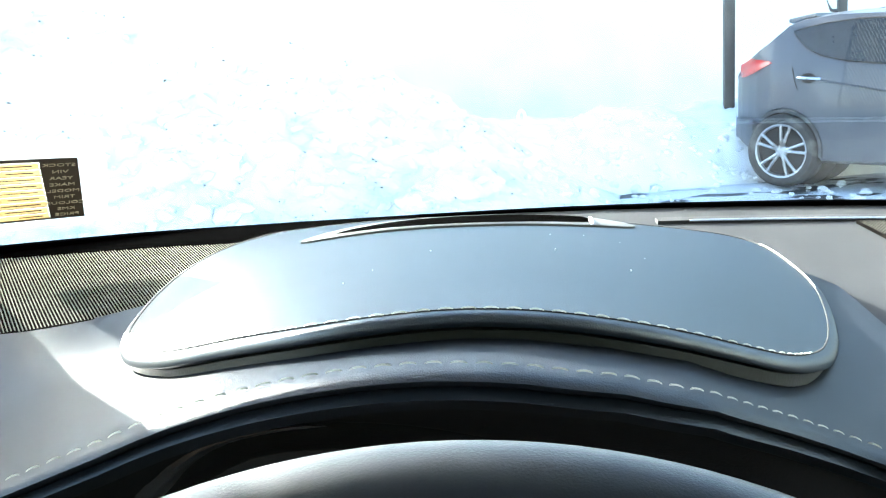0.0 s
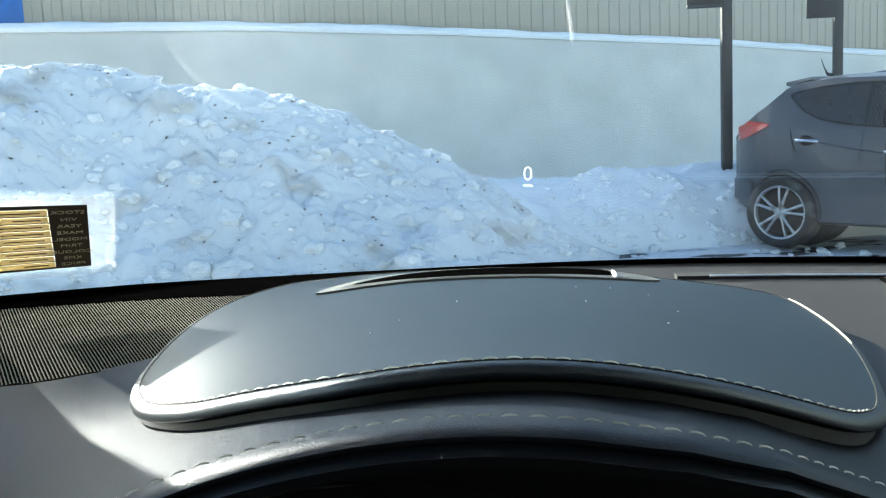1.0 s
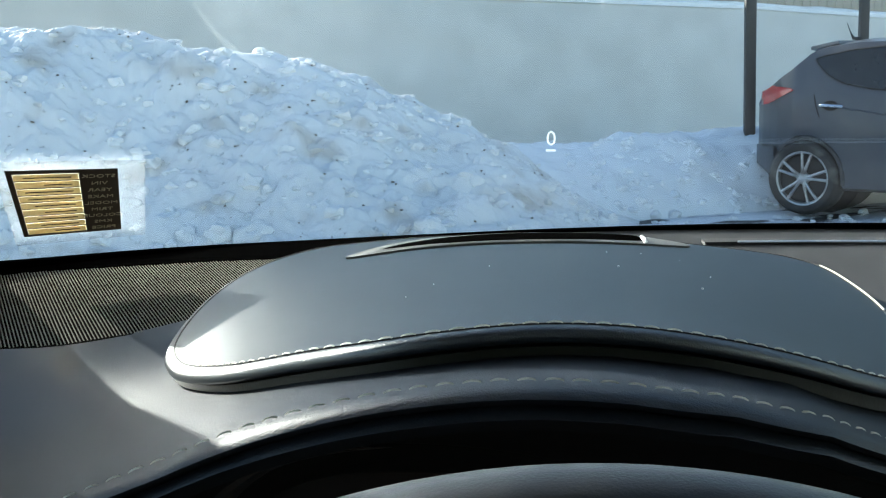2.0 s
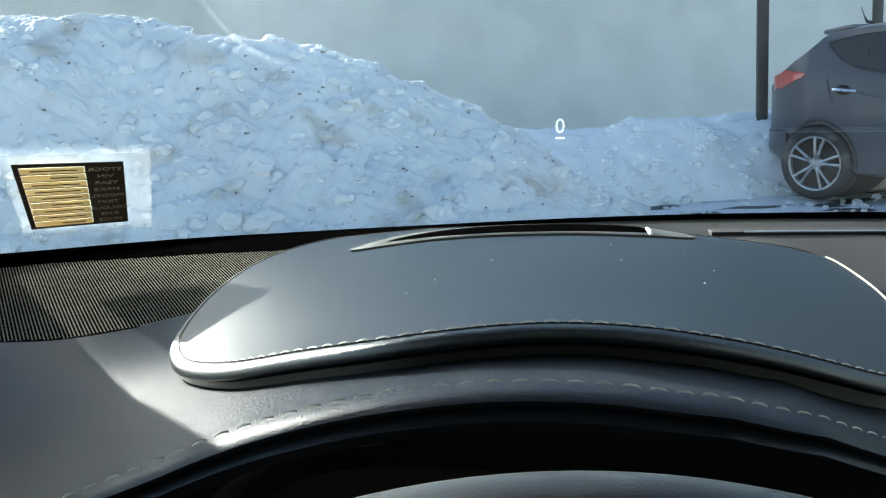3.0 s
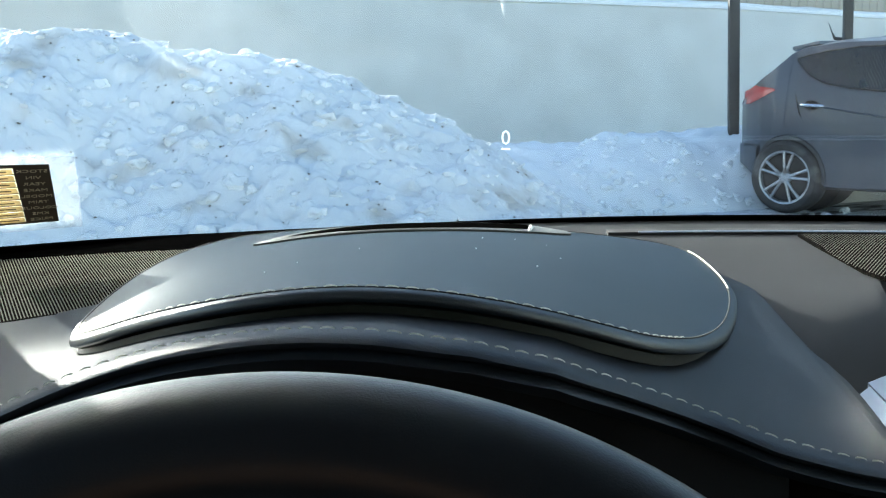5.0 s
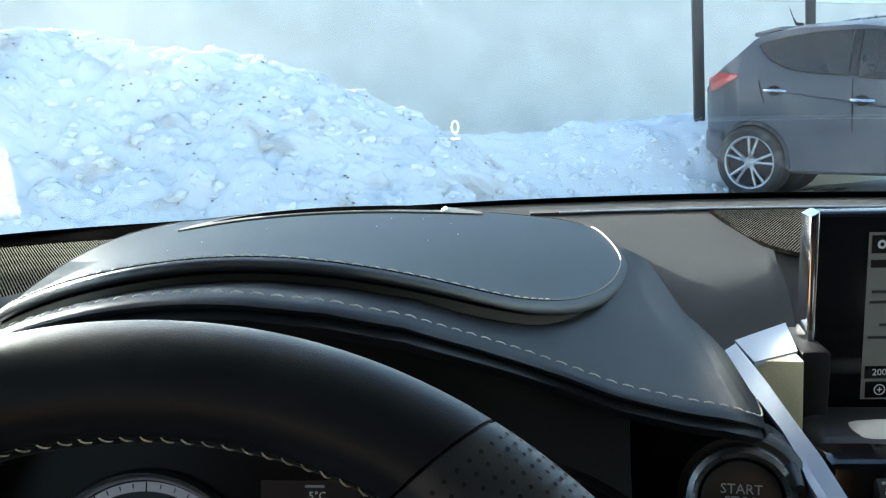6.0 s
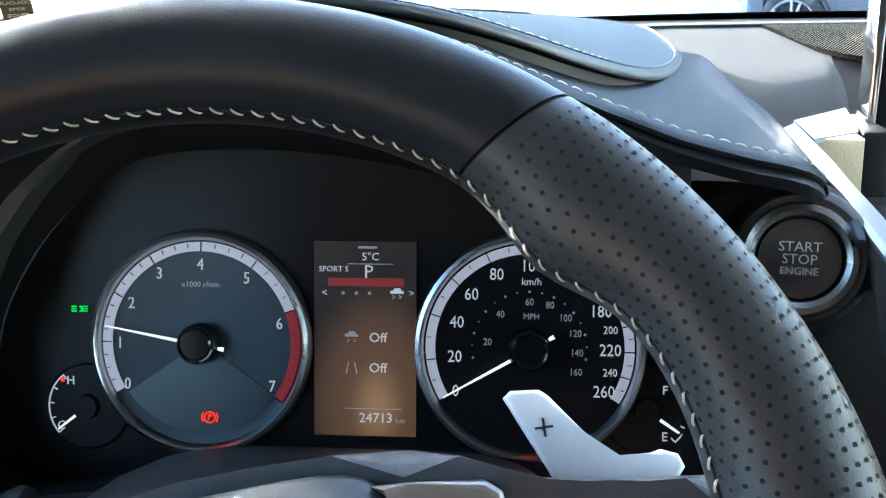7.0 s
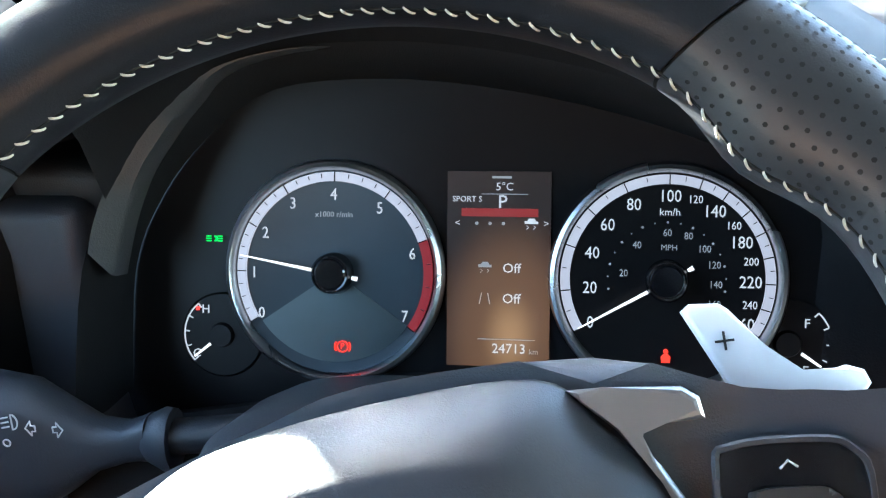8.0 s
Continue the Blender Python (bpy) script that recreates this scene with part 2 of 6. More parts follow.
M = {
    "pad": leather("dash_leather", (0.0135, 0.018, 0.0235), 0.13, 0.46, grain=0.4, grain_size=1400, vary=0.1),
    "dash": leather("dash_soft_plastic", (0.032, 0.033, 0.035), 0.015, 0.48, grain=0.3, grain_size=1100, vary=0.06),
    "hood": leather("hood_leather", (0.0165, 0.0195, 0.0245), 0.065, 0.45, grain=0.4, grain_size=1300, vary=0.1),
    "under": material("black_plastic", (0.012, 0.013, 0.016), 0.5, grain=0.3, grain_size=900),
    "visor": material("matt_black_plastic", (0.006, 0.006, 0.007), 0.75, spec=0.2, grain=0.3, grain_size=900),
    "edge": material("pad_lower_edge", (0.016, 0.016, 0.011), 0.45, grain=0.3, spec=0.25),
    "lip": material("pad_edge", (0.03, 0.03, 0.024), 0.5, grain=0.3, spec=0.35),
    "rim": material("rim_leather", (0.0105, 0.012, 0.0148), 0.37, spec=0.24, grain=0.18, grain_size=1500, vary=0.15),
    "grip": material("perforated_leather", (0.021, 0.0235, 0.027), 0.4, grain=0.12, grain_size=1300, vary=0.15),
    "hole": material("hole_dark", (0.003, 0.003, 0.003), 0.9),
    "thread": material("pale_thread", (0.44, 0.42, 0.35), 0.8, grain=0.4, grain_size=2500, vary=0.2),
    "spoke": material("spoke_plastic", (0.045, 0.05, 0.06), 0.45, grain=0.25, grain_size=1300),
    "trim_satin": material("trim_satin", (0.5, 0.5, 0.5), 0.3, 0.9, vary=0.05),
    "hub": material("hub_vinyl", (0.03, 0.034, 0.041), 0.42, grain=0.22, grain_size=1300, vary=0.1),
    "satin": material("satin_silver", (0.55, 0.56, 0.57), 0.28, 1.0, vary=0.05, grain=0.15, grain_size=2000),
    "matt_silver": material("matt_silver_paint", (0.62, 0.64, 0.68), 0.46, 0.1, vary=0.05),
    "strip_silver": material("strip_silver_paint", (0.2, 0.225, 0.27), 0.42, 0.6, vary=0.04),
    "chrome": material("chrome", (0.75, 0.75, 0.76), 0.12, 1.0, vary=0.03),
    "gloss": material("piano_black", (0.006, 0.006, 0.007), 0.12, vary=0.1),
    "trim_grey": material("grey_satin_plastic", (0.024, 0.025, 0.027), 0.45, grain=0.3, grain_size=900),
    "shroud": material("column_plastic", (0.032, 0.035, 0.041), 0.5, grain=0.35, grain_size=900),
    "face": material("gauge_black", (0.006, 0.006, 0.007), 0.35, spec=0.15),
    "dial": material("gauge_dial", (0.028, 0.040, 0.050), 0.36, 0.5, vary=0.2, size=12),
    # Paler copy of the dial colour, for the reflection painted on it.
    "dial_reflection": material("gauge_dial_reflection", (0.075, 0.095, 0.102), 0.36, 0.6, vary=0.15, size=14),
    # Sunlight on the vent side is put into this beige base colour.
    "beige": material("sunlit_beige_plastic", (0.55, 0.47, 0.31), 0.5, grain=0.4),
    "mesh": perforated("speaker_mesh", (0.005, 0.0045, 0.004), (0.002, 0.002, 0.002), 0.0026),
    "rib": material("grille_rib", (0.105, 0.1, 0.088), 0.7, spec=0.0, vary=0.15, size=40),
    "ledge": material("pale_grey_plastic", (0.42, 0.41, 0.38), 0.45, grain=0.3),
    # Glass border; also blackens the projector mouth and a strip below the glass.
    "frit": material("border_and_hollow_black", (0.001, 0.001, 0.001), 0.95, spec=0.0),
    "lining": material("cabin_lining", (0.085, 0.087, 0.09), 0.9, grain=0.4, grain_size=500),
    "tan": material("tan_seat_leather", (0.26, 0.14, 0.07), 0.5, grain=0.4, grain_size=700),
    "pane": glass("windscreen_glass"),
    "white_ink": glow("lit_white_print", (0.92, 0.95, 1.0), 0.020),
    "dim_ink": glow("lit_dim_print", (0.75, 0.8, 0.85), 0.009),
    "band": glow("lit_scale_band", (0.85, 0.85, 0.97), 0.017),
    "red_band": glow("lit_red_band", (0.5, 0.03, 0.04), 0.013),
    "red": glow("red_warning_lamp", (1.0, 0.03, 0.015), 0.07),
    "green": glow("green_indicator_lamp", (0.03, 0.85, 0.08), 0.05),
    # Emission here carries the painted amber reflection of the cluster lens.
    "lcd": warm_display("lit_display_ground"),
    "lcd_red": glow("lit_display_red", (0.35, 0.03, 0.03), 0.02),
    "print": material("pale_print", (0.62, 0.62, 0.6), 0.6),
    "button": material("button_face", (0.035, 0.034, 0.032), 0.35),
    "hud": glow("head_up_glow", (0.9, 0.97, 1.0), 0.36),
    "needle": glow("lit_needle", (1.0, 1.0, 1.0), 0.045),
    "map": glow("map_screen", (0.45, 0.45, 0.42), 0.009),
    "map_yellow": glow("map_screen_yellow", (0.7, 0.62, 0.15), 0.01),
    "map_green": glow("map_screen_green", (0.1, 0.4, 0.15), 0.02),
    "stick_tan": translucent("sticker_yellow", (0.7, 0.6, 0.38), 0.26),
    "stick_dark": translucent("sticker_dark", (0.06, 0.045, 0.032), 0.4),
    "stick_word": material("sticker_print", (0.5, 0.43, 0.28), 0.7),
    "stick_clear": film("sticker_clear_film", (0.85, 0.9, 0.92), 0.14),
    "snow": snowy("dirty_snow", (0.8, 0.79, 0.77), 0.7, vary=0.05, size=1.5, grain=0.5, grain_size=55, stain=(0.42, 0.34, 0.24), stain_size=2.2, stain_cut=(0.54, 0.8)),
    "clean_snow": snowy("clean_snow", (0.88, 0.88, 0.87), 0.7, vary=0.03, size=2, grain=0.35, grain_size=60),
    "dirt": material("grit", (0.2, 0.165, 0.125), 0.9),
    "road": material("icy_lot", (0.78, 0.79, 0.81), 0.6, vary=0.07, size=0.8, grain=0.8, grain_size=20, stain=(0.06, 0.055, 0.05), stain_size=1.8, stain_cut=(0.54, 0.6), stain_stretch=(1.0, 1.7, 1.0)),
    "concrete": material("retaining_concrete", (0.65, 0.63, 0.58), 0.85, vary=0.07, size=1.1, grain=0.6, grain_size=60, stain=(0.54, 0.525, 0.475), stain_size=1.3, stain_cut=(0.45, 0.85), stain_stretch=(0.7, 1.0, 1.1)),
    "siding": material("ribbed_siding", (0.40, 0.36, 0.30), 0.5, 0.2, vary=0.06, size=0.5),
    "blue": material("blue_column", (0.04, 0.13, 0.38), 0.5),
    "tanwall": material("tan_panel", (0.5, 0.4, 0.24), 0.7),
    "post": material("dark_post", (0.035, 0.033, 0.032), 0.5, grain=0.3),
    # Pale patches in this colour stand for snow reflections as well as dirt.
    "paint": material("grey_car_paint", (0.048, 0.054, 0.068), 0.44, 0.25, vary=0.05, size=1.5, coat=0.25, stain=(0.09, 0.09, 0.095), stain_size=1.3, stain_cut=(0.55, 0.8)),
    "cladding": material("car_cladding", (0.03, 0.03, 0.032), 0.7, stain=(0.12, 0.115, 0.11), stain_size=4),
    "tyre": material("tyre_rubber", (0.022, 0.022, 0.022), 0.85, grain=0.5, grain_size=80, stain=(0.09, 0.085, 0.08), stain_size=5),
    "alloy": material("alloy_wheel", (0.42, 0.43, 0.44), 0.36, 0.85, stain=(0.2, 0.19, 0.18), stain_size=8),
    "car_glass": material("tinted_car_glass", (0.012, 0.014, 0.016), 0.1, vary=0.05, spec=0.5),
    "lamp_red": material("tail_lamp_red", (0.42, 0.012, 0.012), 0.25, vary=0.1, coat=0.4),
    "dark_gap": material("panel_gap", (0.01, 0.01, 0.011), 0.8),
}


# ---- building helpers ----
def thing(name, m, label, category, group="", kind=""):
    ob = new(name)
    ob.empty_display_size = 0.05
    ob.matrix_world = m
    return tagged(ob, label, category, group, kind)


def part(name, bm, mat_, parent=None, label="", m=None, smooth=True, kind=""):
    """Links a bmesh as one mesh object under parent; m lays its vertices into the parent's frame."""
    if m is not None:
        bmesh.ops.transform(bm, matrix=m, verts=bm.verts)
    bmesh.ops.recalc_face_normals(bm, faces=bm.faces)
    me = bpy.data.meshes.new(name)
    bm.to_mesh(me)
    bm.free()
    for p in me.polygons:
        p.use_smooth = smooth
    if smooth:
        me.set_sharp_from_angle(angle=radians(38))
    me.materials.append(mat_)
    ob = new(name, me)
    ob.parent = parent
    return tagged(ob, label, kind=kind)


def lone(name, bm, mat_, m, label, category, group="", kind="", smooth=True):
    """A thing of one mesh, with its origin at m."""
    ob = part(name, bm, mat_, None, label, None, smooth, kind)
    ob.matrix_world = m
    return tagged(ob, label, category, group, kind)


def curve_through(points, n, closed=False):
    """A smooth line through points, n steps between neighbours."""
    pts = [Vector(p) for p in points]
    out, k = [], len(pts)
    for i in range(k if closed else k - 1):
        if closed:
            a, b, c, d = (pts[(i + j) % k] for j in (-1, 0, 1, 2))
        else:
            a, b, c, d = pts[max(i - 1, 0)], pts[i], pts[i + 1], pts[min(i + 2, k - 1)]
        for s in range(n):
            t = s / n
            out.append(0.5 * ((2 * b) + (c - a) * t + (2 * a - 5 * b + 4 * c - d) * t * t + (3 * b - a - 3 * c + d) * t**3))
    return out if closed else out + [pts[-1]]


def box(size, at=(0, 0, 0), bevel=0.0, segments=2, bm=None):
    bm2 = bmesh.new()
    bmesh.ops.create_cube(bm2, size=1)
    bmesh.ops.scale(bm2, vec=size, verts=bm2.verts)
    if bevel:
        bmesh.ops.bevel(bm2, geom=bm2.edges[:], offset=bevel, segments=segments, affect="EDGES", profile=0.5)
    bmesh.ops.translate(bm2, vec=at, verts=bm2.verts)
    return joined(bm, bm2)


def joined(bm, bm2):
    """Adds bm2 to bm and gives bm back; without bm, bm2 itself."""
    if bm is None:
        return bm2
    me = bpy.data.meshes.new("scratch")
    bm2.to_mesh(me)
    bm2.free()
    bm.from_mesh(me)
    bpy.data.meshes.remove(me)
    return bm


def lathe(profile, n=48, closed=False, bm=None):
    """Turns a profile of (radius, height) round the z axis."""
    bm2 = bmesh.new()
    rings = []
    for r, h in profile:
        if r < 1e-6:
            rings.append([bm2.verts.new((0, 0, h))])
        else:
            rings.append([bm2.verts.new((r * math.cos(a), r * math.sin(a), h)) for a in (2 * math.pi * i / n for i in range(n))])
    pairs = list(zip(rings, rings[1:])) + ([(rings[-1], rings[0])] if closed else [])
    for a, b in pairs:
        for i in range(n):
            q = [a[i % len(a)], a[(i + 1) % len(a)], b[(i + 1) % len(b)], b[i % len(b)]]
            q = list(dict.fromkeys(q))
            if len(q) > 2:
                bm2.faces.new(q)
    return joined(bm, bm2)


def prism(outline, z0, z1, bevel=0.0, segments=2, bm=None):
    """An extruded flat outline."""
    bm2 = bmesh.new()
    low, high = ([bm2.verts.new((p[0], p[1], z)) for p in outline] for z in (z0, z1))
    n = len(outline)
    top = bm2.faces.new(high)
    bm2.faces.new(low[::-1])
    for i in range(n):
        bm2.faces.new((low[i], low[(i + 1) % n], high[(i + 1) % n], high[i]))
    if bevel:
        bmesh.ops.bevel(bm2, geom=top.edges[:], offset=bevel, segments=segments, affect="EDGES", profile=0.5)
    return joined(bm, bm2)


def loft(rings, closed_ring=True, cap=False, bm=None):
    """Skins rings of equally many points."""
    bm2 = bmesh.new()
    rows = [[bm2.verts.new(p) for p in ring] for ring in rings]
    n = len(rows[0])
    for a, b in zip(rows, rows[1:]):
        for i in range(n if closed_ring else n - 1):
            bm2.faces.new((a[i], a[(i + 1) % n], b[(i + 1) % n], b[i]))
    if cap:
        bm2.faces.new(rows[0][::-1])
        bm2.faces.new(rows[-1])
    return joined(bm, bm2)


def tube(points, radius, n=8, cap=True, bm=None):
    """A round bar along points; radius a number or one for each point."""
    pts = [Vector(p) for p in points]
    rings, side = [], None
    for i, p in enumerate(pts):
        ahead = (pts[min(i + 1, len(pts) - 1)] - pts[max(i - 1, 0)]).normalized()
        if side is None:
            side = ahead.orthogonal().normalized()
        side = (side - ahead * side.dot(ahead)).normalized()
        up = ahead.cross(side)
        r = radius[i] if isinstance(radius, (list, tuple)) else radius
        rings.append([p + r * (math.cos(a) * side + math.sin(a) * up) for a in (2 * math.pi * k / n for k in range(n))])
    return loft(rings, True, cap, bm)


def slab(fn, us, vs, thick, down=(0, 0, -1), bm=None):
    """A sheet fn(u, v) over a grid, with thickness."""
    bm2 = bmesh.new()
    d = Vector(down) * thick
    top = [[bm2.verts.new(fn(u, v)) for v in vs] for u in us]
    low = [[bm2.verts.new(x.co + d) for x in row] for row in top]
    nu, nv = len(us), len(vs)
    for i in range(nu - 1):
        for j in range(nv - 1):
            bm2.faces.new((top[i][j], top[i + 1][j], top[i + 1][j + 1], top[i][j + 1]))
            bm2.faces.new((low[i][j], low[i][j + 1], low[i + 1][j + 1], low[i + 1][j]))
    edge = [(i, 0) for i in range(nu)] + [(nu - 1, j) for j in range(1, nv)] + [(i, nv - 1) for i in range(nu - 2, -1, -1)] + [(0, j) for j in range(nv - 2, 0, -1)]
    for (a, b), (c, e) in zip(edge, edge[1:] + edge[:1]):
        bm2.faces.new((top[a][b], top[c][e], low[c][e], low[a][b]))
    return joined(bm, bm2)


def steps(a, b, n):
    return [a + (b - a) * i / n for i in range(n + 1)]


def cushion(outline, zfun, edge, centre, inner=8):
    """A padded sheet over a plan outline: edge rows of (inset, drop) from the outside in, then rings that shrink to the centre."""
    n = len(outline)
    pts = [Vector((p[0], p[1])) for p in outline]
    inward = []
    for i in range(n):
        t = (pts[(i + 1) % n] - pts[i - 1]).normalized()
        inward.append(Vector((-t.y, t.x)))
    if sum(a.x * b.y - a.y * b.x for a, b in zip(pts, pts[1:] + pts[:1])) < 0:
        inward = [-v for v in inward]
    rings = []
    for inset, drop in edge:
        rings.append([(p.x + inset * w.x, p.y + inset * w.y, zfun(p.x + inset * w.x, p.y + inset * w.y) - drop) for p, w in zip(pts, inward)])
    last = rings[-1]
    for k in range(1, inner):
        s = 1 - k / inner
        rings.append([(centre[0] + (x - centre[0]) * s, centre[1] + (y - centre[1]) * s, zfun(centre[0] + (x - centre[0]) * s, centre[1] + (y - centre[1]) * s)) for x, y, _ in last])
    bm = loft(rings)
    bm.verts.ensure_lookup_table()
    c = bm.verts.new((centre[0], centre[1], zfun(*centre)))
    tail = bm.verts[len(rings) * n - n : len(rings) * n]
    for i in range(n):
        bm.faces.new((tail[i], tail[(i + 1) % n], c))
    return bm


def stitches(line, normals, length, width, gap, slant=0.0):
    """Rows of sewn stitches along a line, as small humped threads."""
    bm = None
    pts = [Vector(p) for p in line]
    run, far = [0.0], 0.0
    for a, b in zip(pts, pts[1:]):
        far += (b - a).length
        run.append(far)
    verts, faces = [], []
    s = gap
    while s + length < far:
        ends = []
        for d in (s, s + length):
            i = max(k for k in range(len(run) - 1) if run[k] <= d)
            f = (d - run[i]) / max(run[i + 1] - run[i], 1e-9)
            ends.append((pts[i].lerp(pts[i + 1], f), Vector(normals[i]).lerp(Vector(normals[i + 1]), f).normalized()))
        (p, np_), (q, nq) = ends
        ahead = (q - p).normalized()
        side = ahead.cross(np_).normalized()
        p, q = p - side * slant, q + side * slant
        side = (q - p).normalized().cross(np_).normalized()
        base = len(verts)
        for f, lift, wide in ((0, -0.0003, 0.5), (0.2, 0.8, 1), (0.5, 1.1, 1), (0.8, 0.8, 1), (1, -0.0003, 0.5)):
            c = p.lerp(q, f) + np_ * lift * width * 0.6
            verts += [c + side * width * 0.5 * wide, c + np_ * width * 0.35, c - side * width * 0.5 * wide]
        for k in range(4):
            for j in range(2):
                a = base + 3 * k + j
                faces.append((a, a + 1, a + 4, a + 3))
        s += length + gap
    me = bpy.data.meshes.new("scratch")
    me.from_pydata([tuple(v) for v in verts], [], faces)
    bm = bmesh.new()
    bm.from_mesh(me)
    bpy.data.meshes.remove(me)
    return bm


def lettering(text, size, at, mat_, parent, name="lettering", m=None, depth=0.0003, mirror=False, label="", narrow=1.0):
    """Raised or printed letters, centred on at, lying in the xy plane of the parent's frame (or of m)."""
    cu = bpy.data.curves.new("scratch", "FONT")
    cu.body, cu.size, cu.extrude, cu.align_x, cu.align_y, cu.resolution_u = text, size, depth, "CENTER", "CENTER", 2
    src = bpy.data.objects.new("scratch", cu)
    me = bpy.data.meshes.new_from_object(src)
    bm = bmesh.new()
    bm.from_mesh(me)
    bpy.data.objects.remove(src)
    bpy.data.curves.remove(cu)
    bpy.data.meshes.remove(me)
    if mirror:
        bmesh.ops.scale(bm, vec=(-1, 1, 1), verts=bm.verts)
    bmesh.ops.scale(bm, vec=(narrow, 1, 1), verts=bm.verts)
    bmesh.ops.remove_doubles(bm, verts=bm.verts, dist=1e-6)
    bmesh.ops.translate(bm, vec=at, verts=bm.verts)
    return part(name, bm, mat_, parent, label, m, smooth=False)


def arc(cx, cy, r0, r1, a0, a1, z0, z1, n=24):
    """A flat curved band; angles in degrees, clockwise from the top."""
    pts = [(cx + r1 * math.sin(radians(a)), cy + r1 * math.cos(radians(a))) for a in steps(a0, a1, n)]
    pts += [(cx + r0 * math.sin(radians(a)), cy + r0 * math.cos(radians(a))) for a in steps(a1, a0, n)]
    bm = bmesh.new()
    k = n + 1
    rows = [[bm.verts.new((x, y, z)) for x, y in pts] for z in (z0, z1)]
    for z in (0, 1):
        for i in range(n):
            bm.faces.new((rows[z][i], rows[z][i + 1], rows[z][2 * k - 2 - i], rows[z][2 * k - 1 - i]))
    for i in range(2 * k):
        j = (i + 1) % (2 * k)
        bm.faces.new((rows[0][i], rows[0][j], rows[1][j], rows[1][i]))
    return bm


# ---- outside: the lot, the snow, the retaining wall and the building ----
def interp(x, table):
    return float(np.interp(x, [a for a, _ in table], [b for _, b in table]))


def fbm(x, y, z=0.0, octaves=5, rough=0.55):
    total, amp, f = 0.0, 1.0, 1.0
    for _ in range(octaves):
        total += amp * noise.noise(Vector((x * f, y * f, z + 7.3 * f)))
        amp, f = amp * rough, f * 2.0
    return total


def spread(far, n, power=2.6):
    half = [far * (i / n) ** power for i in range(n + 1)]
    return [-v for v in half[:0:-1]] + half


def ground_height(x, y):
    near = math.exp(-((x - 1) ** 2 + (y - 8) ** 2) / 300)
    return 0.018 * near * fbm(x * 1.3, y * 1.3)


xs, ys = spread(600, 60), [v + 8 for v in spread(600, 60)]
ground = lone("ground", slab(lambda x, y: (x, y, ground_height(x, y)), xs, ys, 0.3), M["road"], pose(0, 0, 0), "icy parking lot with packed snow and bare dark patches", "ground", kind="structure")

RIDGE = [(-14, 1.5), (-9, 1.85), (-4.4, 1.9), (-3.5, 1.9), (-2.75, 1.63), (-2.3, 1.58), (-1.83, 1.48), (-1.4, 1.29), (-1.03, 1.12), (-0.42, 0.82), (0.05, 0.5), (0.42, 0.24), (0.85, 0.0)]


def pile_height(x, y):
    """A ploughed snow bank: ridge near y = 8.3, steep front, lumps and broken blocks."""
    top = interp(x, RIDGE)
    ridge = 8.3 + 0.25 * noise.noise(Vector((x * 0.6, 3.1, 0)))
    if y < ridge:  # a trodden shoulder at the crest, then the steep front
        shelf = 0.34 * min(1.0, top / 0.9)
        d = ridge - y
        h = top - 0.1 * min(d, shelf)
        if d > shelf:
            fall = (d - shelf) / (2.75 - shelf)
            h = (top - 0.1 * shelf) * (1 - fall * (0.8 + 0.2 * min(1.0, fall * 6)))
    else:
        h = top * (1 - (math.sqrt(((y - ridge) / 2.2) ** 2 + 0.03) - 0.173) / 0.842)
    if h <= 0.0:
        return -0.05
    h += 0.42 * math.exp(-(((x + 4.3) / 0.75) ** 2 + ((y - 7.0) / 0.4) ** 2)) + 0.12 * math.exp(-(((x + 2.75) / 0.3) ** 2 + ((y - 7.8) / 0.2) ** 2))
    lump = min(1.0, h / 0.3)
    crest = math.exp(-(((y - ridge + 0.15) / 0.24) ** 4))  # the shoulder is wind-smoothed across, uneven along
    across = y + (ridge - y) * crest
    fine = lump * (1 - 0.9 * crest)
    h += lump * 0.08 * fbm(x * 1.6, across * 1.6, 0.0, 3) + fine * (0.12 * abs(noise.noise(Vector((x * 2.7, y * 3.4, 2.0)))) + 0.05 * abs(noise.noise(Vector((x * 6.1, y * 7.4, 5.0)))) + 0.03 * abs(noise.noise(Vector((x * 13, y * 15, 8.0)))) + 0.012 * noise.noise(Vector((x * 31, y * 31, 3.0))))
    h += lump * crest * (0.05 * noise.noise(Vector((x * 3.1, across * 2.2, 11.0))) + 0.03 * abs(noise.noise(Vector((x * 8, across, 4.0)))))
    return max(h, -0.05)


pile = thing("snow_bank", pose(-3, 8.3, 0), "tall ploughed bank of dirty lumpy snow with grit", "snow bank")
part("snow_mass", slab(lambda x, y: (x + 3, y - 8.3, pile_height(x, y)), steps(-12, -6.2, 80) + steps(-6.18, 1.0, 420), steps(5.4, 8.7, 190) + steps(8.75, 10.6, 40), 0.3), M["snow"], pile)


def ball(sub):
    bm = bmesh.new()
    bmesh.ops.create_icosphere(bm, subdivisions=sub, radius=1)
    pts, tris = np.array([v.co[:] for v in bm.verts]), [[v.index for v in f.verts] for f in bm.faces]
    bm.free()
    return pts, tris


BALLS = {sub: ball(sub) for sub in (1, 2, 3)}


